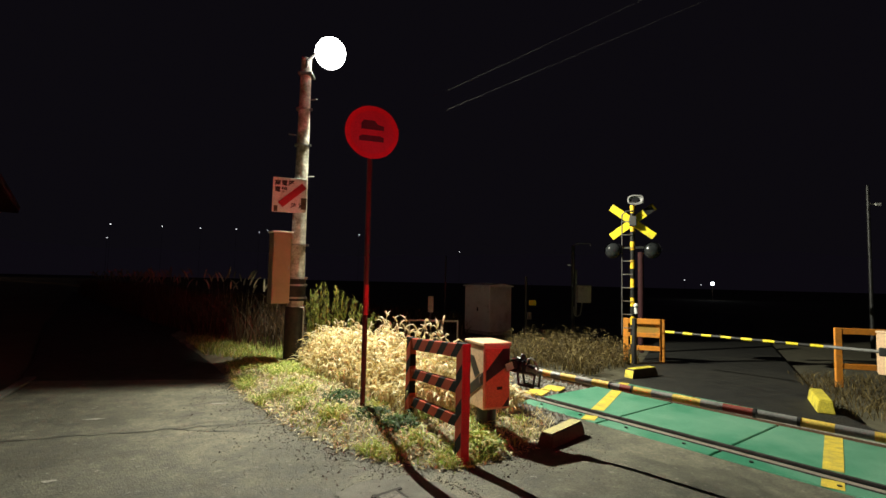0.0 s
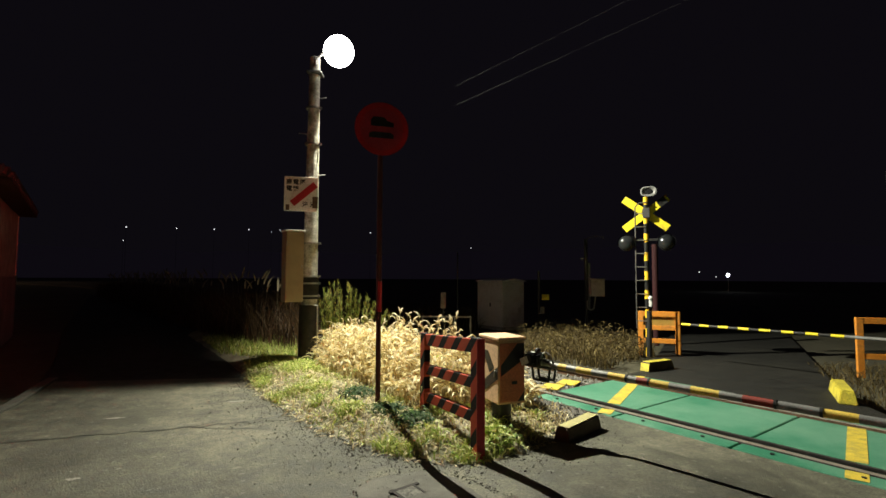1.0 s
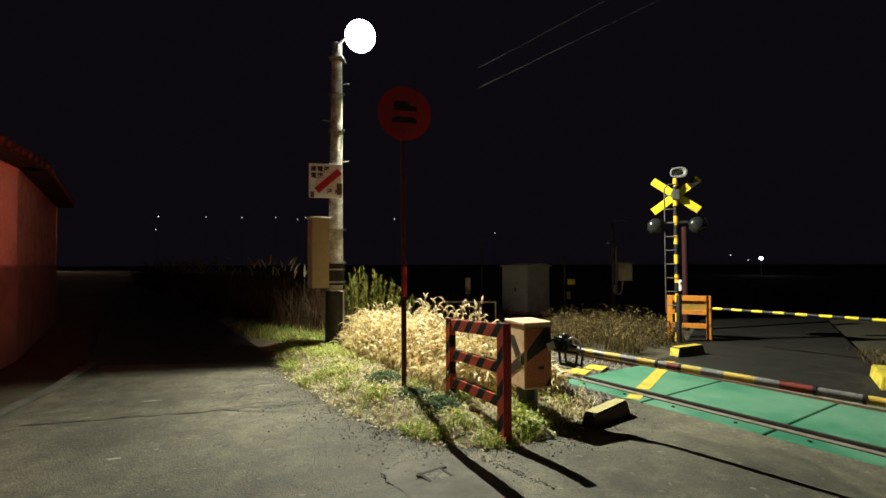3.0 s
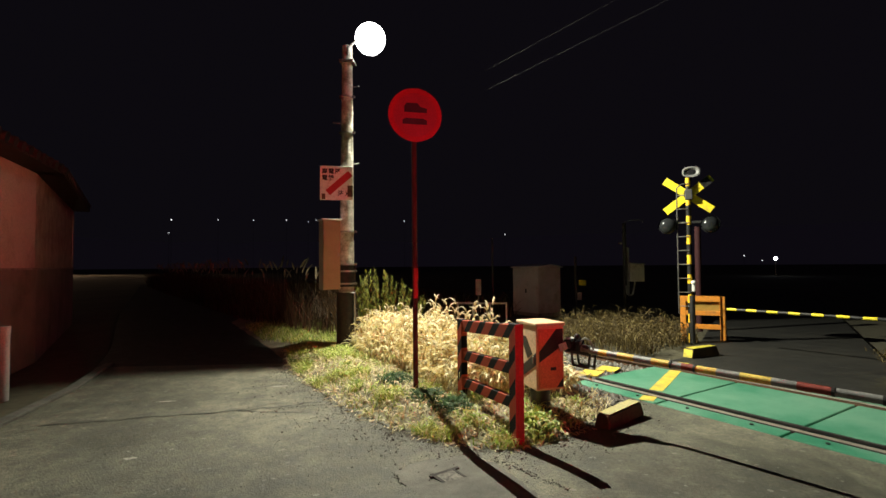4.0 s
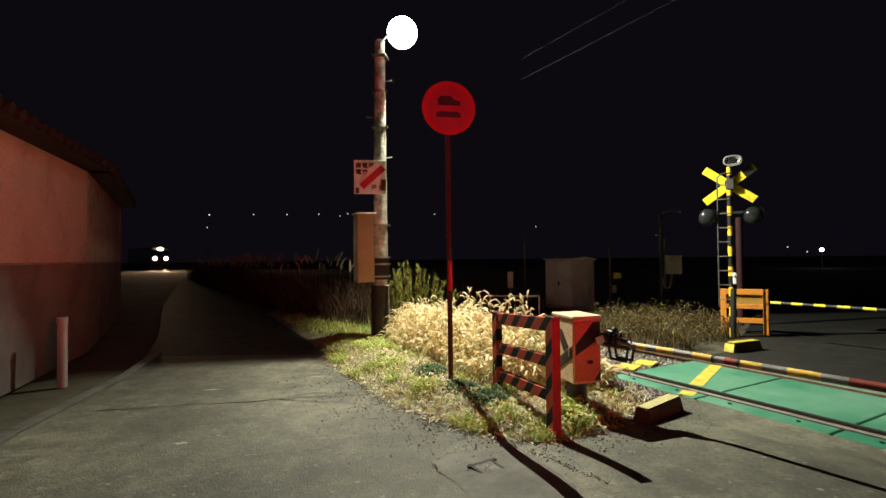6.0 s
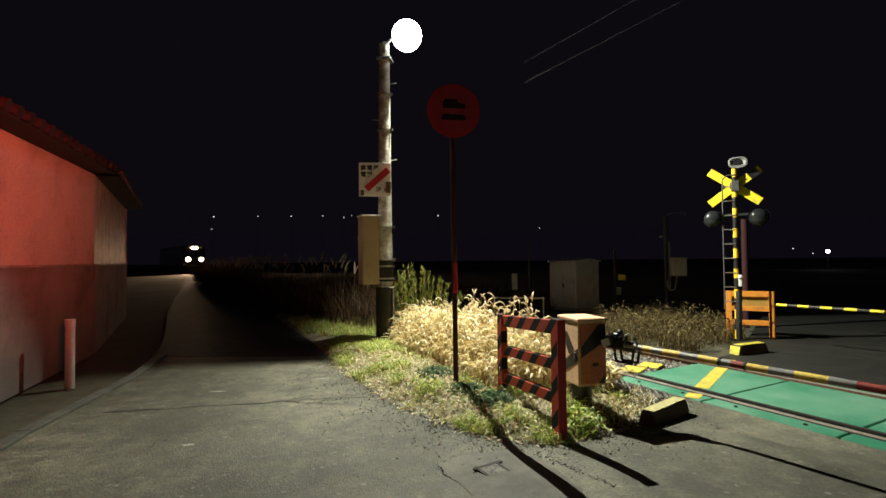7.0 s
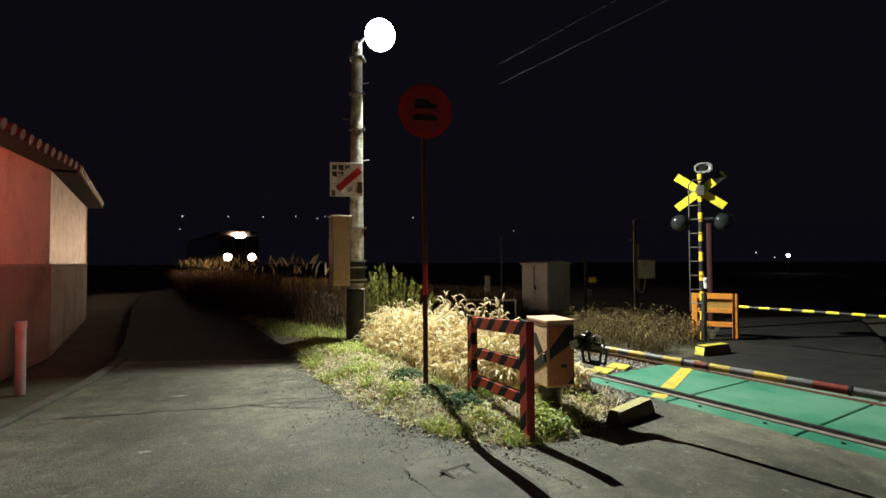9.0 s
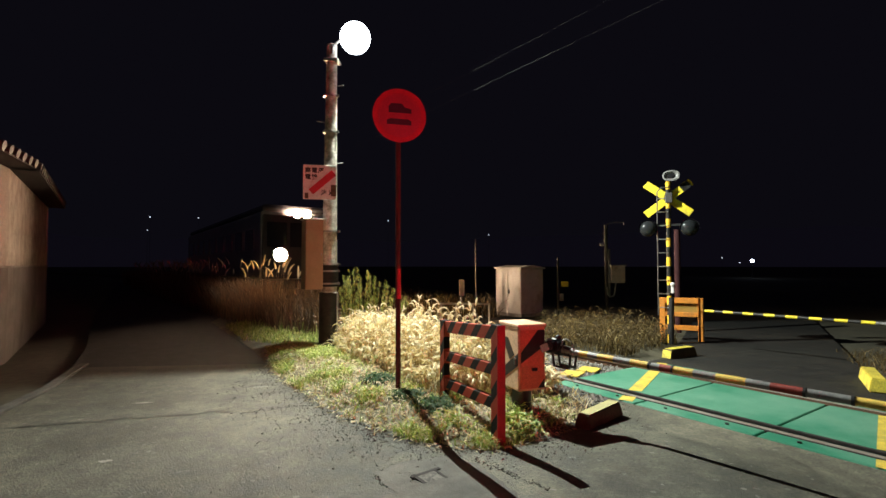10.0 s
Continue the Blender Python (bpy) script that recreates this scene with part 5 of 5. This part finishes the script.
    for k in range(46):
        x, y = rng.normal(0, 0.28), rng.normal(0, 0.22)
        h = 1.55 * (1 - 0.35 * (abs(x) / 0.6)) * rng.uniform(0.75, 1.05)
        lx, ly = x * 0.5 + rng.normal(0, 0.05), y * 0.4
        tube((x, y, 0), (x + lx, y + ly, h), 0.008, 0.003, 5, stems, False)
        for j in range(60):
            f = rng.uniform(0.25, 1.0)
            p = np.array((x + lx * f, y + ly * f, h * f))
            a, up = rng.uniform(0, 6.283), rng.uniform(0.3, 1.1)
            L = 0.14 * (1.2 - f) + 0.05
            tip = p + np.array((math.cos(a) * L * 0.55, math.sin(a) * L * 0.55, L * up))
            w = np.array((-math.sin(a), math.cos(a), 0)) * 0.008
            o = len(leaf_v)
            mid = (p + tip) / 2
            leaf_v += [tuple(p), tuple(mid - w), tuple(tip), tuple(mid + w)]
            leaf_f.append((o, o + 1, o + 2, o + 3))
    part("stem_tangle", stems, BROWN, bush)
    me = bpy.data.meshes.new("foliage")
    me.from_pydata(leaf_v, [], leaf_f)
    me.materials.append(WEED)
    ob = new("foliage", me)
    ob.parent = bush


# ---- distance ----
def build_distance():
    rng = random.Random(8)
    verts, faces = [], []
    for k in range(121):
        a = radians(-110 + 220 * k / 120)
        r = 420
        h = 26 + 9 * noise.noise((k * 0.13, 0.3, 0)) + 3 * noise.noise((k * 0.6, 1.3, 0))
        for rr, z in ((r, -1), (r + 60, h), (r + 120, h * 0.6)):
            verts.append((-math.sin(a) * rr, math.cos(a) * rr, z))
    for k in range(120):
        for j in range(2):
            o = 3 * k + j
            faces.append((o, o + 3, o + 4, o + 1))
    raw("backdrop", verts, faces, GLOW_HILL, "low hills on the night horizon, given a faint glow", "hills", "structure", True)
    spots = [(32.09, 4.79, 1.0), (27.71, 4.92, 0.8), (24.2, 4.99, 0.9), (20.74, 5.1, 0.8), (18.39, 4.93, 0.7), (17.52, 5.17, 0.7), (7.46, 5.13, 0.9),
             (-4.32, 3.48, 0.7), (32.29, 3.46, 0.7), (-28.76, 0.69, 0.8), (-30.27, 0.2, 0.7)]
    for bearing, elev, size in spots:
        d = 250
        x, y = -math.sin(radians(bearing)) * d, math.cos(radians(bearing)) * d
        z = 1.54 + d * math.tan(radians(elev))
        g = thing("distant_lamp", pose(x, y, -0.1), "tiny far-off white street lamp on its pole", "street lamp", "far-off street lamps")
        part("pole", tube((0, 0, 0), (0, 0, z), 0.05, 0.03, 8), BLACK, g)
        part("globe", ball((0, 0, z + 0.1), 0.27 * size, seg=10), DOT_GLOW, g, "glowing white globe")
    x, y = math.sin(radians(31.4)) * 70, math.cos(radians(31.4)) * 70
    g = thing("distant_yard_lamp", pose(x, y, -0.1), "bright bluish-white yard lamp far down the road", "street lamp")
    part("pole", tube((0, 0, 0), (0, 0, 2.0), 0.06, seg=8), STEEL, g)
    part("globe", ball((0, 0, 2.1), 0.21, seg=14), DOT_GLOW_BRIGHT, g, "glowing globe")


# ---- train ----
def build_train():
    t = thing("train", pose(0, 0, 0), "approaching single railcar with glaring warm headlights", "train")
    body = bmesh.new()
    box((2.8, 19.2, 2.5), (0, -9.75, 2.25), bevel=0.12, bm=body)
    part("body", body, TRAIN_BODY, t, "plain steel car body")
    bm = box((2.6, 19.0, 0.3), (0, -9.75, 3.62), bevel=0.12)
    part("roof", bm, TRAIN_DARK, t, "grey roof")
    part("front", box((2.7, 0.16, 2.35), (0, -0.12, 2.2), bevel=0.06), TRAIN_DARK, t, "dark front end")
    for x in (-0.85, 0.0, 0.85):
        part("windscreen", box((0.72, 0.03, 0.9), (x, -0.03, 2.65), bevel=0.02), GLASS, t)
    for k in range(9):
        for x in (-1.405, 1.405):
            part("window", box((0.02, 1.3, 0.8), (x, -1.8 - 1.95 * k, 2.5)), GLASS, t)
    part("skirt", box((2.5, 18.6, 0.4), (0, -9.75, 0.82)), BLACK, t)
    part("coupler", box((0.3, 0.5, 0.3), (0, 0.1, 0.85), bevel=0.03), BLACK, t)
    for x in (-0.8, 0.8):
        c = part("headlight", tube((x, -0.05, 1.9), (x, 0.3, 1.9), 0.245, 0.245, 24, caps=False), BLACK, t, "round lower headlight")
        part("headlight_lens", tube((x, 0.031, 1.9), (x, 0.05, 1.9), 0.225, 0.21, 24), HEADLIGHT, c, "glowing warm lens")
    for x in (-0.175, 0.175):
        c = part("headlight", tube((x, -0.05, 3.42), (x, 0.22, 3.42), 0.165, 0.165, 24, caps=False), BLACK, t, "round upper headlight")
        part("headlight_lens", tube((x, 0.031, 3.42), (x, 0.05, 3.42), 0.155, 0.145, 24), ROOF_LIGHT, c, "glowing warm lens")
    for y in (-2.2, -4.3, -15.2, -17.3):
        for x in (-0.72, 0.72):
            part("wheel", tube((x - 0.06, y, 0.43), (x + 0.06, y, 0.43), 0.42, seg=20), RUST, t)
    return t


# ---- near signal behind the camera's right shoulder, with alternating red lamps ----
def build_near_signal():
    m = pose(2.0, -1.2, 0, 0, 0, 30)
    g = thing("crossing_signal", m, "yellow and black crossing signal mast with alternating red lamps", "crossing signal", "crossing signal masts")
    bands = striped("near_mast_bands", (0.85, 0.6, 0.03), (0.015, 0.015, 0.015), 0.42, (0, 0, 1), 0.45, 0.5)
    part("mast", tube((0, 0, 0), (0, 0, 3.2), 0.045, seg=18), bands, g, "yellow and black banded mast", True)
    for sgn in (1, -1):
        part("cross_board", box((1.04, 0.018, 0.15), (0, -0.07 - 0.01 * sgn, 2.9), Matrix.Rotation(radians(37 * sgn), 3, "Y"), 0.004), YELLOW, g, "yellow cross board")
    part("crossbar", box((0.9, 0.04, 0.045), (0, 0.0, 2.5), bevel=0.006), BLACK, g)
    return g


def signal_lamp(eye, target, glow, depth):
    """A round lamp head, open to the front, with a turning disc in it: one face glows red, the other is black."""
    m = look(eye, target)
    head = thing("red_flasher", m, "round black signal lamp head with a red flashing disc", "signal lamp", "red flashers of the near signal")
    bm = tube((0, 0, 0.22), (0, 0, -depth), 0.2, seg=28, caps=False)
    part("shell", bm, BLACK, head, "black open drum")
    part("back", tube((0, 0, 0.215), (0, 0, 0.225), 0.2, seg=28), BLACK, head)
    disc = part("disc", tube((0, 0, -0.006), (0, 0, 0.006), 0.15, seg=28), BLACK, head, "black-backed disc")
    part("disc_face", tube((0, 0, -0.007), (0, 0, -0.014), 0.14, seg=28), glow, disc, "glowing red face")
    return disc


build_ground()
build_cracks()
build_track()
build_crossing()
build_pole()
build_round_sign()
build_guard_frame()
build_barriers()
build_far_side()
build_wires()
build_house()
build_plants()
build_distance()
train = build_train()
build_near_signal()
flasher_a = signal_lamp((2.4, -0.97, 2.5), (-1.5, 6.5, 2.7), RED_GLOW, 0.46)
# unseen extra head, added to redden the house wall in the first phase
fill_flasher = signal_lamp((2.15, -1.3, 2.05), (-6.8, 5.6, 2.6), RED_GLOW_FILL, 1.0)
flasher_b = signal_lamp((1.6, -1.43, 2.5), (-6.3, 4.6, 2.7), RED_GLOW_WALL, 1.0)


def motions():
    """The train comes along its curve; the two flashers turn their glowing faces out by turns, every 0.6 s, the added
    wall head with the first.
    """
    rows = []
    for k in range(21):
        t = k * 0.5
        s = 17.8 + 18.8 * (10 - t)
        n = -2 * max(0.0, s - 28) / 550
        ahead = -(U + N * n)
        m = Matrix.Translation(track(s, MIDDLE)) @ pose(0, 0, 0, 0, 0, math.degrees(math.atan2(-ahead.x, ahead.y)))
        rows.append((t, m))
    walk(train, rows)
    for disc, first in ((flasher_a, 0), (flasher_b, 180), (fill_flasher, 0)):
        turn, out = first, [(0.0, first)]
        for k in range(1, 17):
            t = 0.6 * k
            out += [(t - 0.1, turn), (t - 0.067, turn + 60), (t - 0.033, turn + 120), (t, turn + 180)]
            turn += 180
        out.append((10.0, turn))
        walk(disc, [(t, pose(0, 0, 0, 0, a, 0)) for t, a in out if t <= 10.0])


motions()
